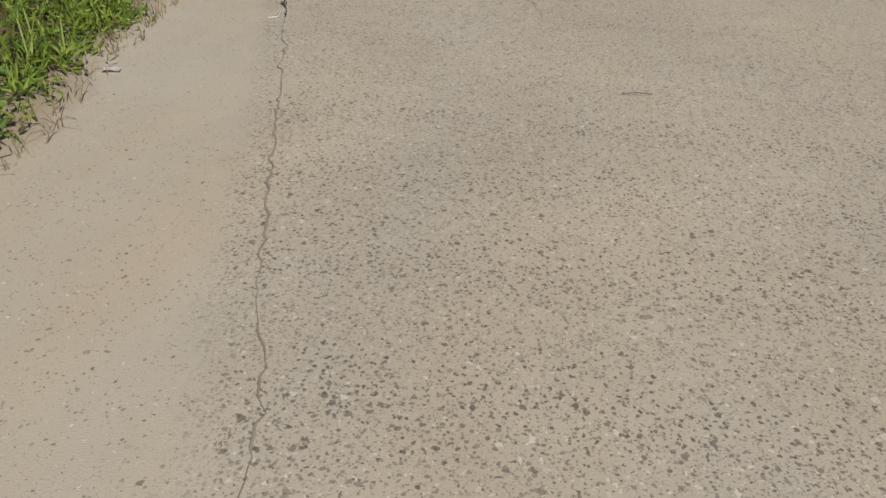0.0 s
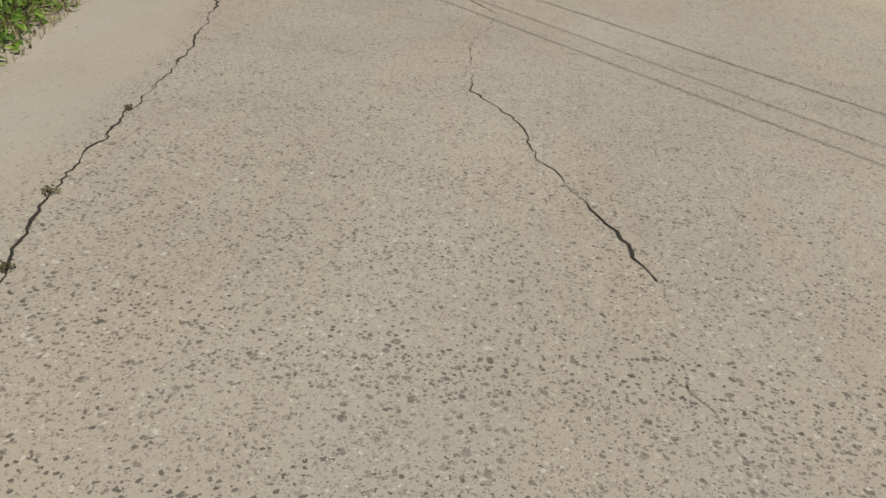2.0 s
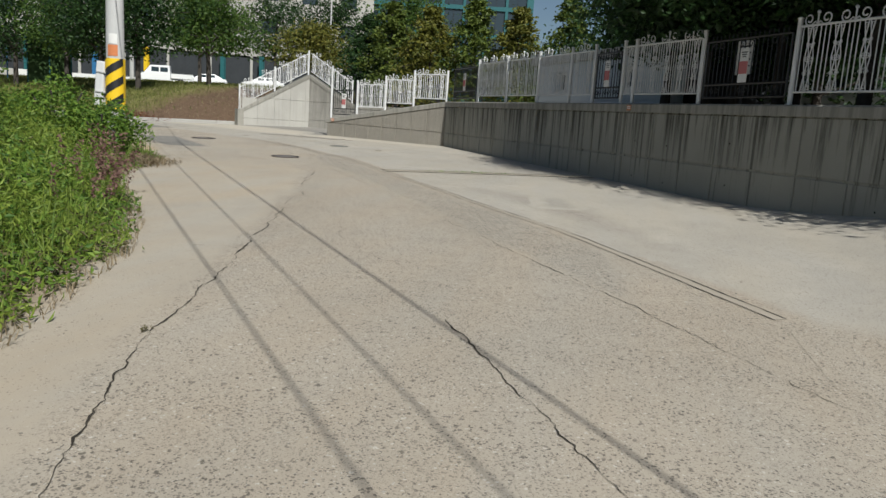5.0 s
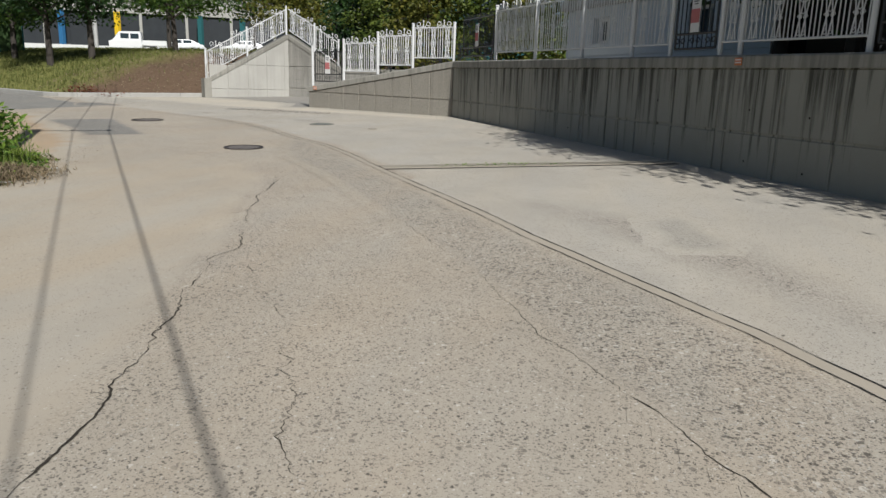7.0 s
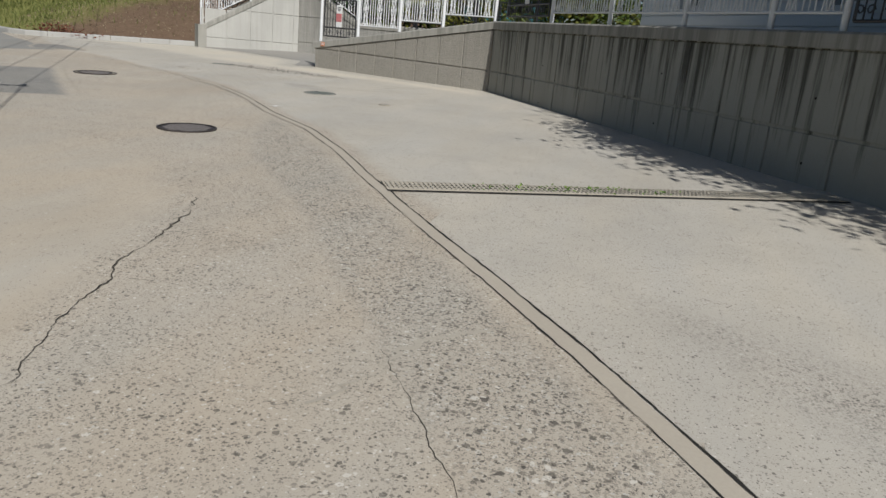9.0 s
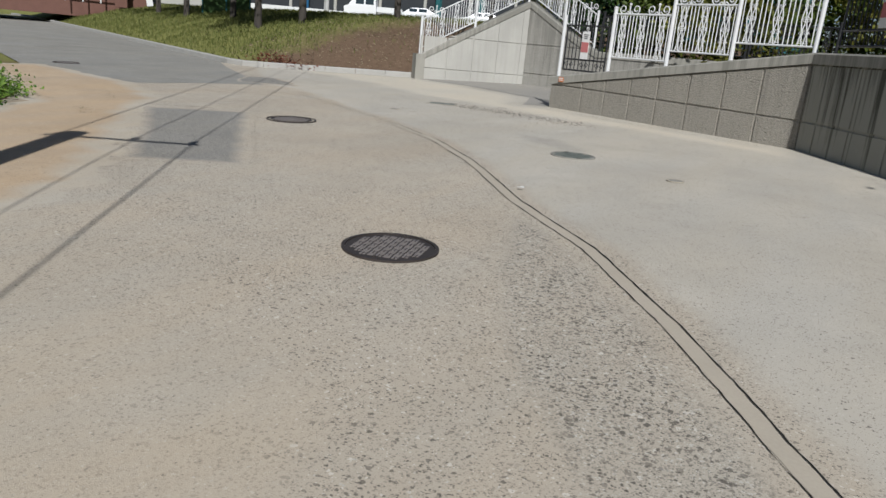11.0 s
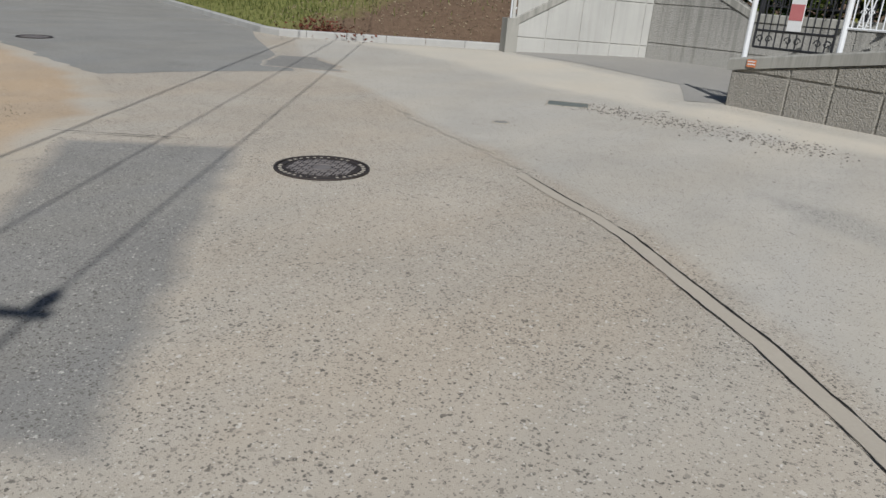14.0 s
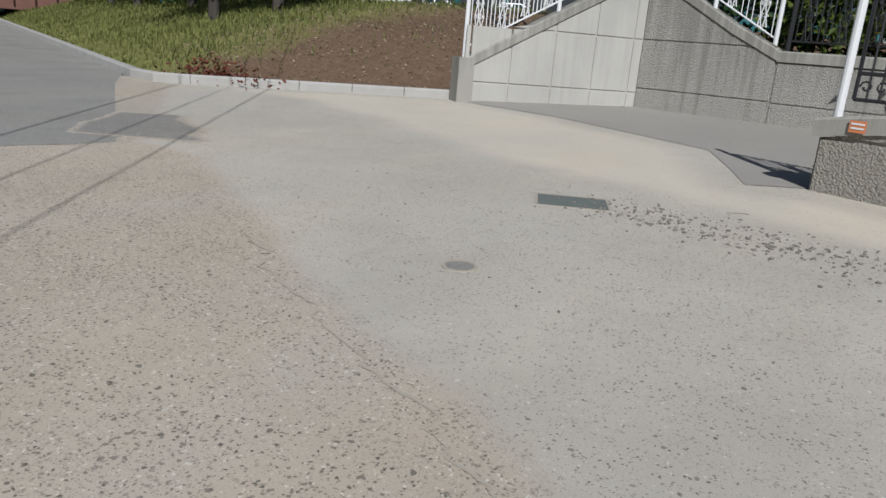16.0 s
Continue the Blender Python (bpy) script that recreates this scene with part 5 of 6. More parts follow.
# trees on and behind the bank
for k, (x, y, h, s, low, mat, label) in enumerate((
        (-25.9, 51.5, 6.2, 3.3, 2.4, "leaf_mid", "broad-crowned green tree on the bank"),
        (-27.8, 47.1, 7.5, 2.8, 2.6, "leaf_dark", "dark green tree with a straight trunk on the bank"),
        (-29.6, 46.3, 7.8, 3.0, 2.6, "leaf_dark", "dark green tree with a leaning trunk on the bank"),
        (-35.5, 50.5, 7.0, 3.2, 2.3, "leaf_mid", "green tree beside the car park"),
        (-41.0, 52.2, 7.4, 3.4, 2.4, "leaf_dark", "dark green tree beside the car park"),
        (-47.5, 55.5, 6.8, 3.2, 2.2, "leaf_dark", "dark green tree beside the road"),
        (-20.6, 56.0, 5.0, 2.4, 1.5, "leaf_yellow", "small tree with yellowing leaves"),
        (-33.0, 62.0, 8.0, 3.6, 2.8, "leaf_mid", "tall green tree by the car park"),
        (-23.5, 66.0, 8.5, 3.8, 2.6, "leaf_dark", "tall dark tree behind the ramp"),
        (-16.0, 62.0, 8.0, 3.6, 2.0, "leaf_mid", "tall green tree behind the ramp"),
        (-30.5, 70.0, 8.5, 3.8, 3.0, "leaf_dark", "tall dark tree by the car park"))):
    tree(x, y, h, s, low, mat, label, 40 + k, 6500, 0.22, 0.17)
# conifers and shrubs in the yards behind the alley wall
for k, (x, y, h, s, low, mat) in enumerate(((-12.6, 47.2, 6.4, 2.1, 0.5, "conifer"), (-10.2, 46.2, 6.0, 2.2, 0.4, "leaf_yellow"), (-8.0, 46.8, 6.6, 2.2, 0.4, "conifer"), (-5.6, 45.8, 6.0, 2.2, 0.4, "leaf_yellow"),
                                            (-3.2, 45.4, 6.4, 2.3, 0.4, "conifer"), (-14.6, 49.5, 6.0, 2.1, 0.5, "leaf_dark"), (-0.5, 44.5, 6.8, 2.4, 0.5, "leaf_dark"))):
    tree(x, y, h, s, low, mat, "bushy yellow-green conifer behind the alley wall" if mat != "leaf_dark" else "dark bushy conifer in the yard", 70 + k, 7000, 0.2, 0.12, 2.0, True)
# shade trees in the raised yard, hanging over the wall
for k, (s, back, h, spread, low) in enumerate(((11.4, 1.2, 4.3, 2.1, 1.8), (13.0, 1.0, 4.3, 2.1, 1.8), (14.8, 1.3, 4.3, 2.0, 1.9), (16.6, 1.4, 4.3, 1.9, 1.9), (18.6, 1.5, 4.3, 1.9, 1.9), (20.6, 1.5, 4.3, 1.9, 1.8), (22.6, 1.5, 4.3, 1.9, 1.8), (24.6, 1.5, 4.3, 1.9, 1.8), (26.6, 1.5, 4.3, 1.9, 1.8), (6.2, 6.4, 5.0, 2.0, 1.2), (9.4, 5.2, 5.2, 2.2, 1.7), (11.6, 3.0, 5.2, 2.3, 1.5), (13.8, 2.7, 4.9, 2.2, 1.6), (21.2, 4.4, 5.4, 2.4, 1.4), (24.5, 4.4, 5.2, 2.4, 1.4), (4.0, 5.4, 6.4, 2.6, 0.8), (8.0, 5.6, 6.6, 2.8, 0.8), (12.0, 5.2, 6.6, 2.8, 0.8), (24.6, 6.4, 6.6, 2.6, 1.2))):
    p = along(s) + Vector((0.838, 0.545)) * back
    tree(p.x, p.y, h, spread, low, "leaf_dark", "dense dark green shade tree in the raised yard", 90 + k, 20000 if back < 1.6 else 8500, 0.14 if back < 1.6 else 0.17, 0.13, 2.28)


def band(rng, n, y0, y1, inner, outer, lift=0.0):
    """Random places behind the verge's edge."""
    out = []
    V = [v for v in VERGE if y0 - 3 <= v[1] <= y1 + 3]
    while len(out) < n:
        k = rng.integers(0, len(V) - 1)
        f = rng.uniform()
        ax, ay = V[k]
        bx, by = V[k + 1]
        d = math.hypot(bx - ax, by - ay)
        if rng.uniform() * 4.0 > d:
            continue
        o = inner + (outer - inner) * rng.uniform() ** 1.3
        x, y = ax + (bx - ax) * f - (by - ay) / d * o, ay + (by - ay) * f + (bx - ax) / d * o
        if y0 <= y <= y1:
            out.append((x, y, o))
    return out


rng = np.random.default_rng(11)
# leafy weeds: bushy stems, low at the edge and taller behind
stems = band(rng, 3600, -3.0, 24.0, 0.02, 4.6)
broad, slim, wilted = [], [], []
for x, y, o in stems:
    h = (0.12 + 0.30 * min(o, 1.3) + 0.12 * max(o - 1.5, 0)) * rng.uniform(0.6, 1.35) * (0.55 if y < 4 else 1.0)
    if 20.5 < y and o < 0.9:
        h *= 0.7
    z = ground_z(x, y)
    kind = noise.noise((x * 0.9, y * 0.9, 21)) + rng.normal(0, 0.25)
    m = int(20 + 62 * h)
    f = rng.uniform(0.05, 1.0, m)
    w = 0.09 + 0.15 * h
    p = np.stack([x + rng.normal(0, w, m), y + rng.normal(0, w, m), z + f * h], 1)
    (slim if kind > 0.05 else broad).append(p)
    if o < 0.45 or (abs(y - 13.2) < 0.7 and 2.4 < o < 3.4) or noise.noise((x * 1.6, y * 1.6, 31)) > 0.42:
        wilted.append(p[::3] * np.array([1, 1, 0.9]) + np.array([0, 0, 0.1 * z]))
stuff("weeds", foliage(np.concatenate(broad), 0.066, rng, (1, 1, 1), 0.15, 0.0, 0.24), "weeds", "dense bright green roadside weeds", "weeds")
stuff("weeds", foliage(np.concatenate(slim), 0.10, rng, (1, 1, 1), 0.05, 0.5, 0.085), "lime", "narrow-leaved yellow-green roadside weeds", "weeds")
stuff("dead_weeds", foliage(np.concatenate(wilted), 0.075, rng, (1, 1, 1), 0.35, 0.0, 0.16), "wilted", "brown wilted leaves at the weeds' edge", "weeds")
tall = np.array([(x, y, ground_z(x, y)) for x, y, o in band(rng, 7200, -2.0, 24.0, 0.1, 4.2)])
stuff("grass", blades(tall, 0.56, 0.010, rng, 1.5), "blades", "long arching green grass among the roadside weeds", "grass")
edge_pts = np.array([(x, y, ground_z(x, y)) for x, y, o in band(rng, 2600, -2.0, 23.8, -0.22, 0.3)])
stuff("dry_grass", blades(edge_pts, 0.13, 0.008, rng, 1.3), "straw", "dry straw along the road edge", "grass")
# a taller shrub behind the weeds
for k, (x, y, r, h) in enumerate(((-10.55, 22.1, 0.75, 0.95), (-11.5, 21.9, 0.8, 1.2), (-8.2, 14.6, 1.1, 1.9), (-9.6, 16.4, 1.3, 2.2), (-7.4, 12.4, 1.0, 1.4), (-11.8, 19.2, 1.3, 1.9), (-5.6, 9.8, 0.9, 1.0))):
    n = 4200
    u = rng.normal(0, 1, (n, 3))
    u /= np.linalg.norm(u, axis=1)[:, None]
    c = u * rng.uniform(0.45, 1.0, n)[:, None] ** 0.6 * np.array([r, r, h * 0.55]) * (1 + 0.35 * np.sin(5 * u[:, :1] + k) * np.cos(4 * u[:, 1:2]))
    z = ground_z(x, y)
    c += np.array([x, y, z + h * 0.5])
    c[:, 2] = np.maximum(c[:, 2], z + 0.02)
    shrub = thing("shrub", Matrix(), "tall dark green shrub behind the roadside weeds", "shrub", "roadside shrubs")
    part("stems", rods(*[[(x, y, z - 0.05), (x + 0.2 * math.cos(a), y + 0.2 * math.sin(a), z + h * 0.4), (x + 0.6 * r * math.cos(a), y + 0.6 * r * math.sin(a), z + h * 0.85)] for a in (0.3, 1.5, 2.7, 4.0, 5.2)], r=0.018), "bark", shrub)
    stuff("leaves", foliage(c, 0.09, rng, (1, 1, 1), 0.1, 0.1, 0.24), "weeds" if k < 2 else "leaf_mid", "", "", shrub)
# reddish seed heads at the verge's corner
spikes = []
for x, y, o in band(rng, 26, 15.4, 18.6, -0.1, 0.6):
    z, h, a = ground_z(x, y), rng.uniform(0.5, 1.0), rng.uniform(-0.1, 0.35)
    f = np.linspace(0.5, 1.0, 44)
    spikes.append(np.stack([x + rng.normal(0, 0.02, 44) + f * f * a, y + rng.normal(0, 0.02, 44), z + f * h], 1))
stuff("seed_heads", foliage(np.concatenate(spikes), 0.045, rng), "seed", "tall dry seed heads at the verge corner", "plants")
# weeds left of the sand, on the far verge
pts = []
for x, y, o in band(rng, 900, 24.5, 40.0, 0.5, 6.0):
    z, h = ground_z(x, y), rng.uniform(0.1, 0.38)
    m = 34
    pts.append(np.stack([x + rng.normal(0, 0.16, m), y + rng.normal(0, 0.16, m), z + rng.uniform(0.05, 1, m) * h], 1))
stuff("weeds", foliage(np.concatenate(pts), 0.062, rng), "weeds", "low green weeds beyond the sand", "weeds")
heap = np.stack([-9.6 + rng.normal(0, 0.24, 1500), 21.8 + rng.normal(0, 0.4, 1500), np.zeros(1500)], 1)
heap[:, 2] = [ground_z(a, b) + 0.01 + rng.uniform(0, 0.16) * math.exp(-((a + 9.6) ** 2 + (b - 21.8) ** 2) * 3) for a, b, _ in heap]
stuff("dead_grass", blades(heap, 0.11, 0.012, rng, 2.6), "straw", "heap of dead grey-brown grass at the verge", "grass")
# tufts growing out of the cracks and sand
pts = []
for x, y, r in ((-0.26, 4.2, 0.03), (-0.07, 3.66, 0.022), (0.49, 2.04, 0.016), (0.36, 2.4, 0.014), (-0.46, 5.2, 0.016), (-15.6, 28.6, 0.12), (-17.0, 30.0, 0.14), (-9.3, 22.4, 0.25), (-9.7, 23.4, 0.3), (-3.3, 13.1, 0.03)):
    m = 60
    pts.append(np.stack([x + rng.normal(0, r * 0.5, m), y + rng.normal(0, r * 0.5, m), road_z(y) + 0.012 + rng.uniform(0, 1, m) * r * 0.8], 1))
stuff("weed_tufts", foliage(np.concatenate(pts), 0.015, rng), "wilted", "small green tufts growing in the cracks", "weeds")
# grass and litter of the bank
P = []
while len(P) < 34000:
    x, y = rng.uniform(-62, -17), rng.uniform(39, 66)
    d = bank_distance(x, y)
    if d < 0.5:
        continue
    if rng.uniform() > np.interp(d, [0, 6, 14, 26], [1, 0.8, 0.35, 0.15]):
        continue
    brown = np.clip((x + 24.0) * 0.32 + 0.6 + 0.5 * noise.noise((x * 0.6, y * 0.6, 1)), 0, 1)
    if rng.uniform() < brown * 0.97:
        continue
    P.append((x, y, ground_z(x, y)))
stuff("bank_grass", blades(np.array(P), 0.2, 0.028, rng, 0.9), "drygrass", "short yellow-green grass on the bank", "grass")
P = []
while len(P) < 5000:
    x, y = rng.uniform(-27, -17), rng.uniform(39, 52)
    if bank_distance(x, y) > 0.25:
        P.append((x, y, ground_z(x, y) + 0.02))
stuff("leaf_litter", foliage(np.array(P), 0.07, rng), "straw", "dry leaf litter on the brown bank", "leaves")
q = rng.normal(0, 1, (700, 3)) * np.array([0.6, 0.25, 0.10]) + np.array([-23.0, 40.6, 0])
q[:, 2] = [ground_z(a, b) + abs(c) + 0.03 for a, b, c in q]
stuff("red_shrub", foliage(q, 0.09, rng), "red_leaf", "low reddish shrub at the foot of the bank", "shrub")
branches = thing("cut_branches", Matrix.Translation((-20.8, 48.2, ground_z(-20.8, 48.2))), "heap of cut branches lying on the bank", "branches")
for k in range(14):
    a, l = rng.uniform(0, 6.28), rng.uniform(0.8, 1.7)
    o = Vector((rng.normal(0, 0.5), rng.normal(0, 0.5), 0.08))
    part("branch", rod(bmesh.new(), [o, o + Vector((math.cos(a) * l * 0.5, math.sin(a) * l * 0.5, 0.35)), o + Vector((math.cos(a) * l, math.sin(a) * l, 0.45))], [0.03, 0.022, 0.006], 5), "bark", branches)

# loose stones washed out below the wall
stones = []
ico = bmesh.new()
bmesh.ops.create_icosphere(ico, subdivisions=1, radius=1.0)
iv = np.array([v.co[:] for v in ico.verts])
fi = np.array([[v.index for v in f.verts] for f in ico.faces])
ico.free()
V, F = [], []
rng = np.random.default_rng(21)
for k in range(970):
    f = rng.uniform()
    x, y = -14.0 + 3.4 * f + rng.normal(0, 0.22), 36.22 - 0.55 * f + rng.normal(0, 0.26)
    if k > 780:
        x, y = rng.uniform(-16, -7), rng.uniform(33.5, 37)
    if k > 910:
        x, y = rng.uniform(-3, 0.8), rng.uniform(9, 22)
    r = 0.005 + 0.012 * rng.uniform() ** 2 if k <= 780 else rng.uniform(0.004, 0.009)
    V.append(iv * (r * rng.uniform(0.7, 1.4), r * rng.uniform(0.7, 1.4), r * 0.6) * rng.uniform(0.8, 1.2, (len(iv), 1)) + (x, y, road_z(y) + 0.003 + r * 0.35))
    F.append(fi + k * len(iv))
stuff("gravel", (np.concatenate(V), np.concatenate(F)), "stone", "scattered small stones on the concrete", "stones")


def scrap(name, x, y, w, l, turn, material, label, category, lift=0.004):
    bm = bmesh.new()
    n = 4
    g = [[bm.verts.new((w * (i / n - 0.5), l * (j / n - 0.5), 0.012 + 0.02 * abs(noise.noise((i * 0.8 + x, j * 0.8 + y, 2))))) for i in range(n + 1)] for j in range(n + 1)]
    for j in range(n):
        for i in range(n):
            bm.faces.new((g[j][i], g[j][i + 1], g[j + 1][i + 1], g[j + 1][i]))
    bmesh.ops.solidify(bm, geom=bm.faces[:], thickness=0.003)
    ob = part(name, bm, material, None)
    ob.matrix_basis = at_road(x, y, turn, lift)
    return tagged(ob, label, category, "litter")


scrap("litter", 0.03, 0.35, 0.1, 0.06, 20, "paper", "crumpled pale plastic scrap by the weeds", "litter")
scrap("litter", -9.3, 21.5, 0.2, 0.1, 10, "paper", "crumpled white paper by the verge", "litter", 0.03)
scrap("litter", -9.6, 22.7, 0.14, 0.1, 50, "paper", "crumpled white paper by the verge", "litter", 0.03)
scrap("litter", -3.05, 9.9, 0.16, 0.08, 30, "paper", "flat white scrap at the weeds' edge", "litter")
scrap("litter", -8.85, 28.95, 0.07, 0.04, 30, "paper", "small white scrap beside the drain", "litter", 0.02)
scrap("litter", -16.55, 45.1, 0.12, 0.08, 70, "paper", "white paper scrap against the ramp wall", "litter", 0.02)
scrap("litter", -16.9, 44.8, 0.2, 0.06, 20, "paper", "white paper scrap against the ramp wall", "litter", 0.02)
wire = part("wire", rods([(0, 0, 0.012), (0.02, 0.09, 0.014), (0.05, 0.2, 0.012), (0.03, 0.24, 0.012)], [(0, 0, 0.012), (-0.07, -0.01, 0.012)], r=0.0025), "white", None)
wire.matrix_basis = at_road(0.56, 1.68, 20)
tagged(wire, "bent piece of white wire in the joint", "wire")
for x, y, a in ((3.0, 0.65, 10), (-12.9, 36.75, 30), (0.3, 11.7, 50)):
    twig = part("twig", rods([(-0.09, 0, 0.008), (0.0, 0.012, 0.01), (0.09, 0, 0.008)], r=0.0022), "bark", None)
    twig.matrix_basis = at_road(x, y, a, 0.01)
    tagged(twig, "thin dry twig lying on the road", "twig")
for s in (0.35, 12.05):
    p = (slope_at(s) if s < 1 else along(s)) + (Vector((-0.36, -0.93)) * 0.21 if s < 1 else Vector((-0.838, -0.545)) * 0.19)
    m, _ = run_frame(p, p + (WALL_A - WALL_END if s < 1 else WALL_B - WALL_A), (slope_top(s) + 0.03) if s < 1 else ret_top(s) + 0.03)
    lab = thing("wall_label", m, "small orange and white label on the coping", "label", "coping labels")
    part("plate", boxes(((0.15, 0.006, 0.11), (0, 0, 0.06))), "orange", lab)
    part("text_line", boxes(((0.12, 0.004, 0.018), (0, -0.005, 0.085))), "paper", lab)
    part("text_line", boxes(((0.12, 0.004, 0.018), (0, -0.005, 0.045))), "paper", lab)


# ---- vehicles in the car park ----
def wheel(parent, x, y, r):
    w = part("wheel", rod(bmesh.new(), [(x, y - 0.09, r), (x, y + 0.09, r)], r, 18), "tyre", parent)
    part("rim", rod(bmesh.new(), [(x, y - 0.1, r), (x, y + 0.1, r)], r * 0.6, 14), "pole", w)


def profile_body(bm, outline, w0, w1, zmid):
    """A body from a side outline, narrower above zmid."""
    sides = []
    for s in (-1, 1):
        sides.append([bm.verts.new((x, s * (w0 if z <= zmid else w1) / 2, z)) for x, z in outline])
    n = len(outline)
    bm.faces.new(sides[0])
    bm.faces.new(sides[1][::-1])
    for i in range(n):
        bm.faces.new((sides[0][i], sides[1][i], sides[1][(i + 1) % n], sides[0][(i + 1) % n]))
    bmesh.ops.recalc_face_normals(bm, faces=bm.faces[:])
    bmesh.ops.bevel(bm, geom=bm.edges[:], offset=0.04, segments=2, affect="EDGES")
    return bm


def vehicle(x, y, turn, kind, label):
    base = thing("car" if kind == "sedan" else "pickup_truck", Matrix.Translation((x, y, ground_z(x, y))) @ Matrix.Rotation(radians(turn), 4, "Z"), label, "car" if kind == "sedan" else "truck", "parked vehicles")
    if kind == "sedan":
        part("body", profile_body(bmesh.new(), [(-2.3, 0.35), (-2.32, 0.75), (-1.4, 0.95), (2.1, 1.0), (2.3, 0.7), (2.25, 0.35)], 1.8, 1.74, 0.8), "car", base)
        part("cabin", profile_body(bmesh.new(), [(-1.3, 0.9), (-0.5, 1.42), (0.9, 1.46), (1.9, 0.98)], 1.7, 1.3, 1.1), "car", base)
        panes = (((0.75, 0.02, 0.34), (-0.32, 0, 1.18)), ((0.8, 0.02, 0.34), (0.6, 0, 1.2)))
        wheels, half = (-1.4, 1.4), 0.79
        part("windscreen", boxes(((0.85, 1.25, 0.02), (-0.93, 0, 1.19), Matrix.Rotation(-0.6, 3, "Y"))), "glass", base)
    else:
        part("body", profile_body(bmesh.new(), [(-2.45, 0.4), (-2.5, 1.0), (-2.1, 1.15), (0.35, 1.15), (0.4, 0.4)], 1.7, 1.68, 0.9), "car", base)
        part("cabin", profile_body(bmesh.new(), [(-2.2, 1.05), (-1.55, 1.9), (0.3, 1.95), (0.36, 1.05)], 1.66, 1.45, 1.3), "car", base)
        part("cargo_bed", boxes(((2.1, 1.7, 0.08), (1.5, 0, 0.75)), ((2.1, 0.05, 0.42), (1.5, 0.83, 0.95)), ((2.1, 0.05, 0.42), (1.5, -0.83, 0.95)), ((0.05, 1.7, 0.42), (2.53, 0, 0.95))), "car", base)
        panes = (((0.72, 0.02, 0.46), (-1.08, 0, 1.5)), ((0.72, 0.02, 0.46), (-0.22, 0, 1.5)))
        wheels, half = (-1.65, 1.3), 0.74
        part("windscreen", boxes(((0.95, 1.4, 0.02), (-1.92, 0, 1.46), Matrix.Rotation(-0.9, 3, "Y"))), "glass", base)
    for size, (px, _, pz_) in panes:
        for s in (-1, 1):
            part("window", boxes((size, (px, s * (0.79 if kind == "sedan" else 0.8), pz_))), "glass", base)
    for wx in wheels:
        for s in (-1, 1):
            wheel(base, wx, s * half, 0.31)
    for s in (-1, 1):
        part("headlight", boxes(((0.06, 0.3, 0.14), (-2.3 if kind == "sedan" else -2.47, s * 0.62, 0.68 if kind == "sedan" else 0.82)), bevel=0.02), "paper", base)
    return base


vehicle(-46.2, 77.4, 28, "truck", "white double-cab pickup truck parked behind the bank")
vehicle(-45.4, 83.4, 30, "sedan", "white sedan parked behind the bank")
vehicle(-39.6, 85.6, 33, "sedan", "white sedan parked under the trees")


# ---- buildings ----
def facade(name, a, b, z0, z1, depth, material, openings, label, frame="blue"):
    """A building whose front runs from a to b, with openings cut as recesses: (s0, s1, zlow, zhigh, pane)."""
    m, length = run_frame(a, b, z0)
    base = thing(name, m, label, "building")
    h = z1 - z0
    xs_ = sorted({0.0, length, *[o[0] for o in openings], *[o[1] for o in openings]})
    zs_ = sorted({0.0, h, *[o[2] for o in openings], *[o[3] for o in openings]})
    bm = bmesh.new()
    for i in range(len(xs_) - 1):
        for j in range(len(zs_) - 1):
            cx, cz = (xs_[i] + xs_[i + 1]) / 2, (zs_[j] + zs_[j + 1]) / 2
            if any(o[0] < cx < o[1] and o[2] < cz < o[3] for o in openings):
                continue
            box(bm, (xs_[i + 1] - xs_[i], 0.4, zs_[j + 1] - zs_[j]), (cx, 0.2, cz))
    bmesh.ops.remove_doubles(bm, verts=bm.verts[:], dist=1e-4)
    part("wall", bm, material, base)
    # near-black box paints the shade behind the openings
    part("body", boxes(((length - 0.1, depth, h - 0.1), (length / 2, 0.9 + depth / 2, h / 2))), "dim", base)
    part("roof", boxes(((length + 0.3, depth + 1.2, 0.25), (length / 2, depth / 2 + 0.4, h + 0.125))), "render", base)
    for o in openings:
        w = part("window", boxes(((o[1] - o[0], 0.03, o[3] - o[2]), ((o[0] + o[1]) / 2, 0.3, (o[2] + o[3]) / 2))), o[4], base)
        cx, cz, ww, hh = (o[0] + o[1]) / 2, (o[2] + o[3]) / 2, o[1] - o[0], o[3] - o[2]
        part("frame", boxes(((ww, 0.08, 0.08), (cx, 0.25, o[2] + 0.04)), ((ww, 0.08, 0.08), (cx, 0.25, o[3] - 0.04)), ((0.08, 0.08, hh), (o[0] + 0.04, 0.25, cz)), ((0.08, 0.08, hh), (o[1] - 0.04, 0.25, cz)), ((0.06, 0.06, hh), (cx, 0.25, cz))), frame, w)
    return base


# ground-floor bays closed by near-black panes, their shade put into the colour
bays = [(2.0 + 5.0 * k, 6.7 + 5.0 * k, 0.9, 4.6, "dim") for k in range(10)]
upper = [(3.0 + 5.0 * k, 5.0 + 5.0 * k, 7.6, 9.4, "glass") for k in range(10)] + [(3.0 + 5.0 * k, 5.0 + 5.0 * k, 11.6, 13.4, "glass") for k in range(10)]
facade("office_building", Vector((-79.0, 78.5)), Vector((-33.0, 103.2)), 4.2, 19.5, 14.0, "render", bays + upper, "pale grey building, its open ground floor's shade painted as near-black panels", "dim")
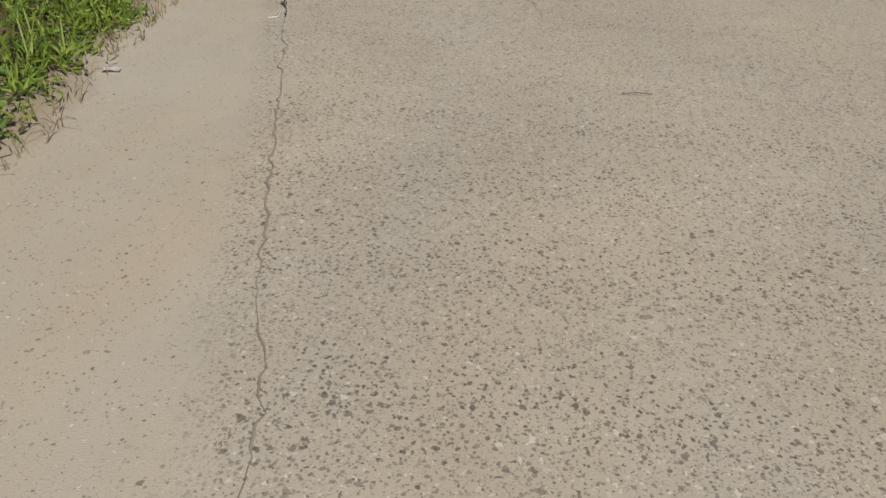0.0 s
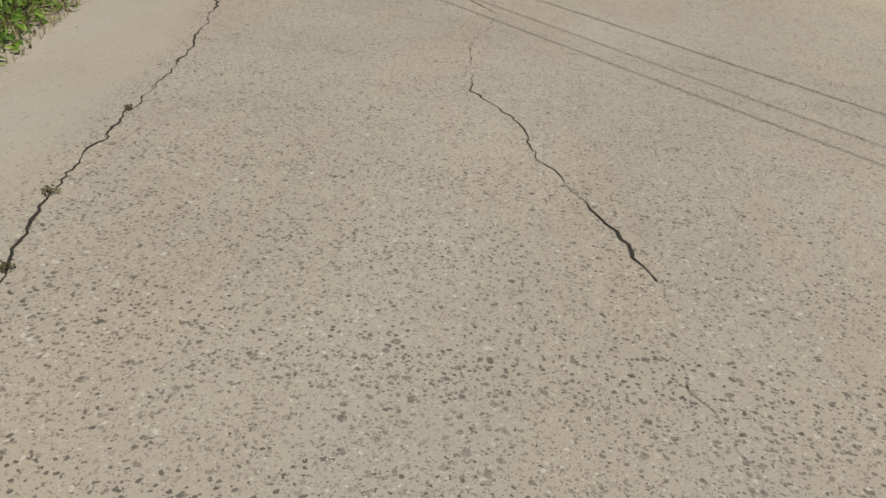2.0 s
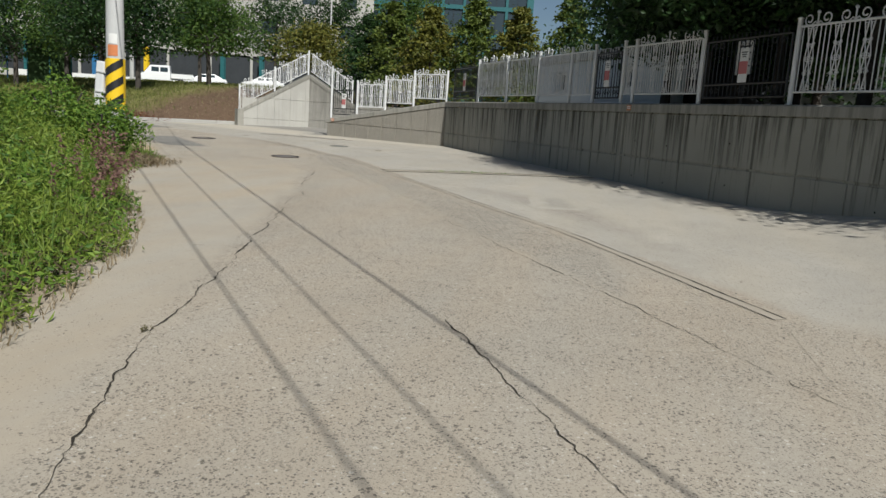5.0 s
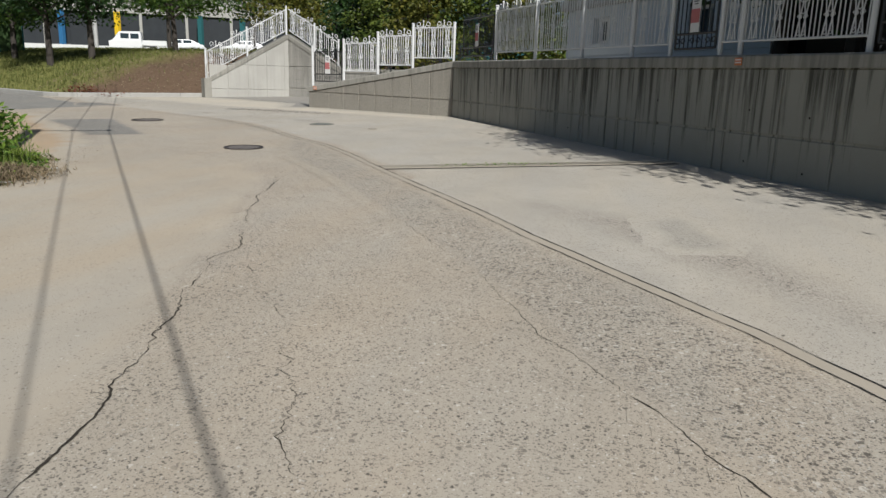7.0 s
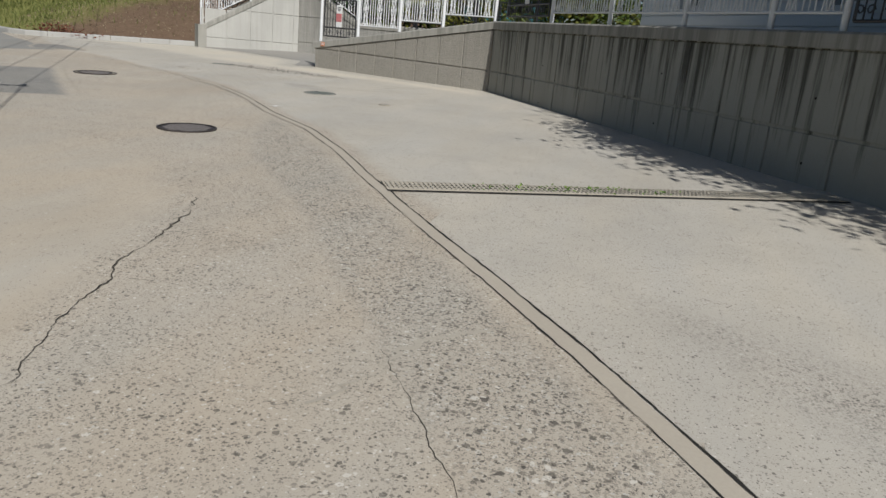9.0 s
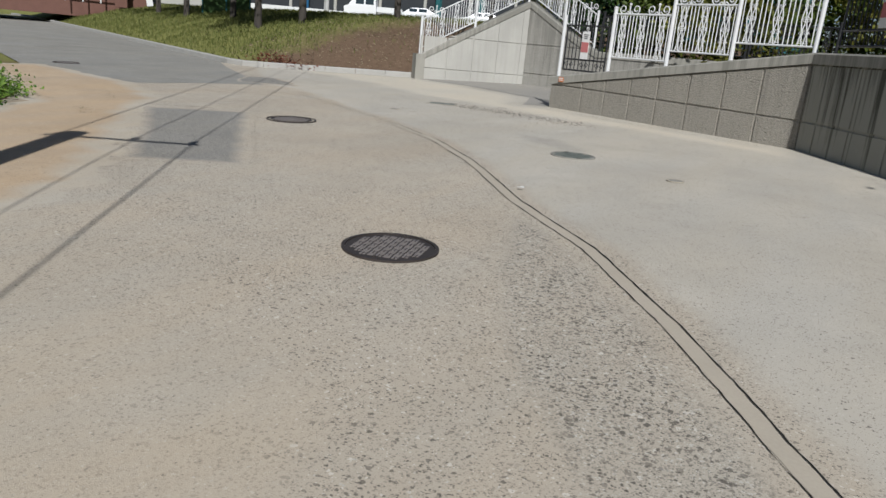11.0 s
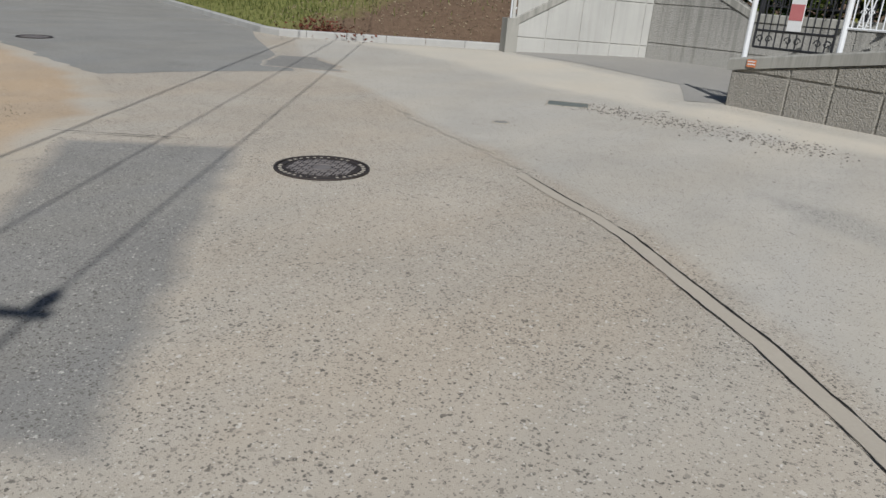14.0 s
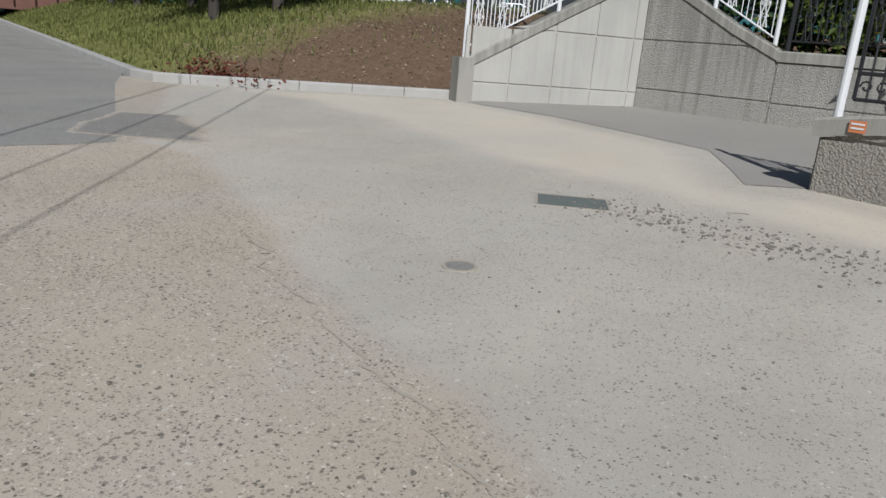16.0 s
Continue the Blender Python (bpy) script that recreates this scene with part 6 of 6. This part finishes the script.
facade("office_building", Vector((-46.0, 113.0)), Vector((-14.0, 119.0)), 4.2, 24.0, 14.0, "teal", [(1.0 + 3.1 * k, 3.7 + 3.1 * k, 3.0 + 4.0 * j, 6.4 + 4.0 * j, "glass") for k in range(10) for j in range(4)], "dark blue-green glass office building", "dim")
for k, (f, mat) in enumerate(((0.22, "teal"), (0.36, "blue"), (0.47, "yellow"), (0.64, "teal"), (0.73, "teal"))):
    p = Vector((-79.0, 78.5)).lerp(Vector((-33.0, 103.2)), f) + Vector((0.47, -0.88)) * 1.2
    tagged(part("column", boxes(((0.5, 0.5, 4.8), (0, 0, 2.4)), bevel=0.03), mat, None), "painted column in front of the building", "column", "painted columns").matrix_basis = Matrix.Translation((p.x, p.y, 4.0))
low_a, low_b = Vector((-62.0, 74.5)), Vector((-45.5, 82.5))
m, L = run_frame(low_a, low_b, 3.6)
low = thing("parapet", m, "low white wall along the car park", "wall")
part("wall", boxes(((L, 0.25, 1.15), (L / 2, 0, 0.5)), bevel=0.02), "white", low)
house = facade("house", Vector((-66.5, 49.0)), Vector((-55.5, 61.0)), 2.0, 8.5, 9.0, "timber", [(1.9, 3.4, 2.65, 4.6, "glass"), (9.5, 11.0, 2.65, 4.6, "glass")], "house with dark horizontal boards above a brick base", "white")
part("plinth", boxes(((16.2, 0.4, 2.0), (8.1, -0.12, 1.0)), bevel=0.02), "brick", house, "red brick base")
for k in range(20):
    z = 2.13 + 0.215 * k
    for p, q in (((0.0, 1.8), (3.5, 9.4), (11.1, 16.2)) if 2.55 < z < 4.7 else ((0.0, 16.2),)):
        part("board", boxes(((q - p, 0.05, 0.19), ((p + q) / 2, -0.03, z)), bevel=0.012), "timber", house)
part("awning", boxes(((3.9, 1.5, 0.14), (13.9, -0.75, 4.1), Matrix.Rotation(0.55, 3, "X")), bevel=0.02), "dim", house, "dark sloping awning")
part("rail", boxes(((3.4, 0.07, 0.09), (12.3, -1.3, 2.45)), ((3.4, 0.07, 0.09), (12.3, -1.3, 1.95))), "pole", house, "pale timber rail")
for x in (10.7, 11.9, 13.1):
    part("rail_post", boxes(((0.1, 0.1, 1.5), (x, -1.35, 1.8)), bevel=0.01), "pole", house)
hm, _ = run_frame(Vector((-66.5, 49.0)), Vector((-55.5, 61.0)), 2.0)
pier = thing("gate_pier", hm @ Matrix.Translation((14.5, -1.3, 0.9)), "red brick pier with a pale cap beside the house", "pier")
part("body", boxes(((0.85, 0.6, 1.75), (0, 0, 0.87)), bevel=0.02), "brick", pier)
part("cap", boxes(((0.95, 0.7, 0.1), (0, 0, 1.8)), bevel=0.02), "coping", pier)
lean = thing("sign_board", hm @ Matrix.Translation((16.5, -1.2, 1.2)) @ Matrix.Rotation(-0.16, 4, "Y"), "tall narrow white board leaning beside the house", "sign")
part("panel", boxes(((0.45, 0.05, 3.4), (0, 0, 1.7)), bevel=0.01), "white", lean)
box_p = Vector((-41.7, 54.0))
net = thing("court_fence", Matrix.Translation((box_p.x, box_p.y, ground_z(*box_p))) @ Matrix.Rotation(0.6, 4, "Z"), "dark green mesh enclosure beside the road", "fence")
for k in range(3):
    part("post", rods([(1.4 * k, 0, -0.2), (1.4 * k, 0, 3.4)], r=0.05, sides=8), "teal", net)
part("mesh_panel", boxes(((2.8, 0.03, 3.2), (1.4, 0.02, 1.7))), "leaf_dark", net)
for x, y, mat, h, label in ((-45.9, 56.6, "blue", 2.6, "slim blue signpost by the road"), (-21.3, 60.0, "pole", 7.5, "grey street light post behind the ramp")):
    st_ = thing("signpost" if h < 4 else "street_lamp", Matrix.Translation((x, y, ground_z(x, y))), label, "post")
    part("post", rods([(0, 0, -0.2), (0, 0, h)], r=0.05, sides=8), mat, st_)
    if h > 4:
        part("lamp_head", boxes(((0.7, 0.22, 0.09), (0.3, 0, h + 0.02)), bevel=0.03), "pole", st_)
# the house behind the railings
hp = lambda s, back: WALL_A + (WALL_B - WALL_A).normalized() * s + Vector((0.838, 0.545)) * back
yard_house = facade("house", hp(0.5, 7.6), hp(26.0, 7.6), 2.28, 7.2, 5.0, "siding", [(4.0, 5.5, 0.9, 2.2, "glass"), (9.5, 11.0, 0.9, 2.2, "glass"), (14.9, 16.3, 0.9, 2.2, "glass"), (19.5, 21.0, 0.9, 2.2, "glass")], "low house clad in pale blue-grey siding", "white")
for k in range(24):
    part("board", boxes(((25.4, 0.03, 0.17), (12.7, -0.012, 0.15 + 0.2 * k)), bevel=0.006), "siding", yard_house) if k > 11 or k < 4 else None
shed = facade("shed", hp(2.2, 2.6), hp(9.9, 2.6), 2.28, 3.95, 2.2, "siding", [(1.3, 2.1, 0.75, 1.4, "glass"), (5.2, 6.0, 0.75, 1.4, "glass")], "low shed clad in pale blue-grey boards behind the railing", "white")
for k in range(8):
    z = 0.12 + 0.2 * k
    for p, q in (((0.0, 1.25), (2.15, 5.15), (6.05, 7.7)) if 0.6 < z < 1.5 else ((0.0, 7.7),)):
        part("board", boxes(((q - p, 0.03, 0.18), ((p + q) / 2, -0.014, z)), bevel=0.006), "siding", shed)
m, _ = run_frame(hp(13.0, 7.2), hp(14.6, 7.2), 2.5)
ban = thing("banner", m, "plain red banner hung on the house", "banner")
part("cloth", boxes(((1.3, 0.03, 1.5), (0.7, 0, 1.2)), bevel=0.01), "red", ban)
part("pole", rods([(0.02, 0, 0.0), (0.02, 0, 2.0)], r=0.02), "pole", ban)
m, _ = run_frame(hp(14.8, 0.5), hp(15.6, 0.5), 2.32)
board = thing("notice_board", m, "white notice sheet on a stand behind the gate", "sign")
part("sheet", boxes(((0.42, 0.02, 0.62), (0, 0, 0.95)), bevel=0.004), "paper", board)
part("stand", rods([(0, 0.03, 0), (0, 0.03, 0.9)], r=0.02), "black", board)
for k in range(4):
    part("text_line", boxes(((0.3, 0.004, 0.03), (0, -0.012, 1.15 - 0.12 * k))), "ink", board)
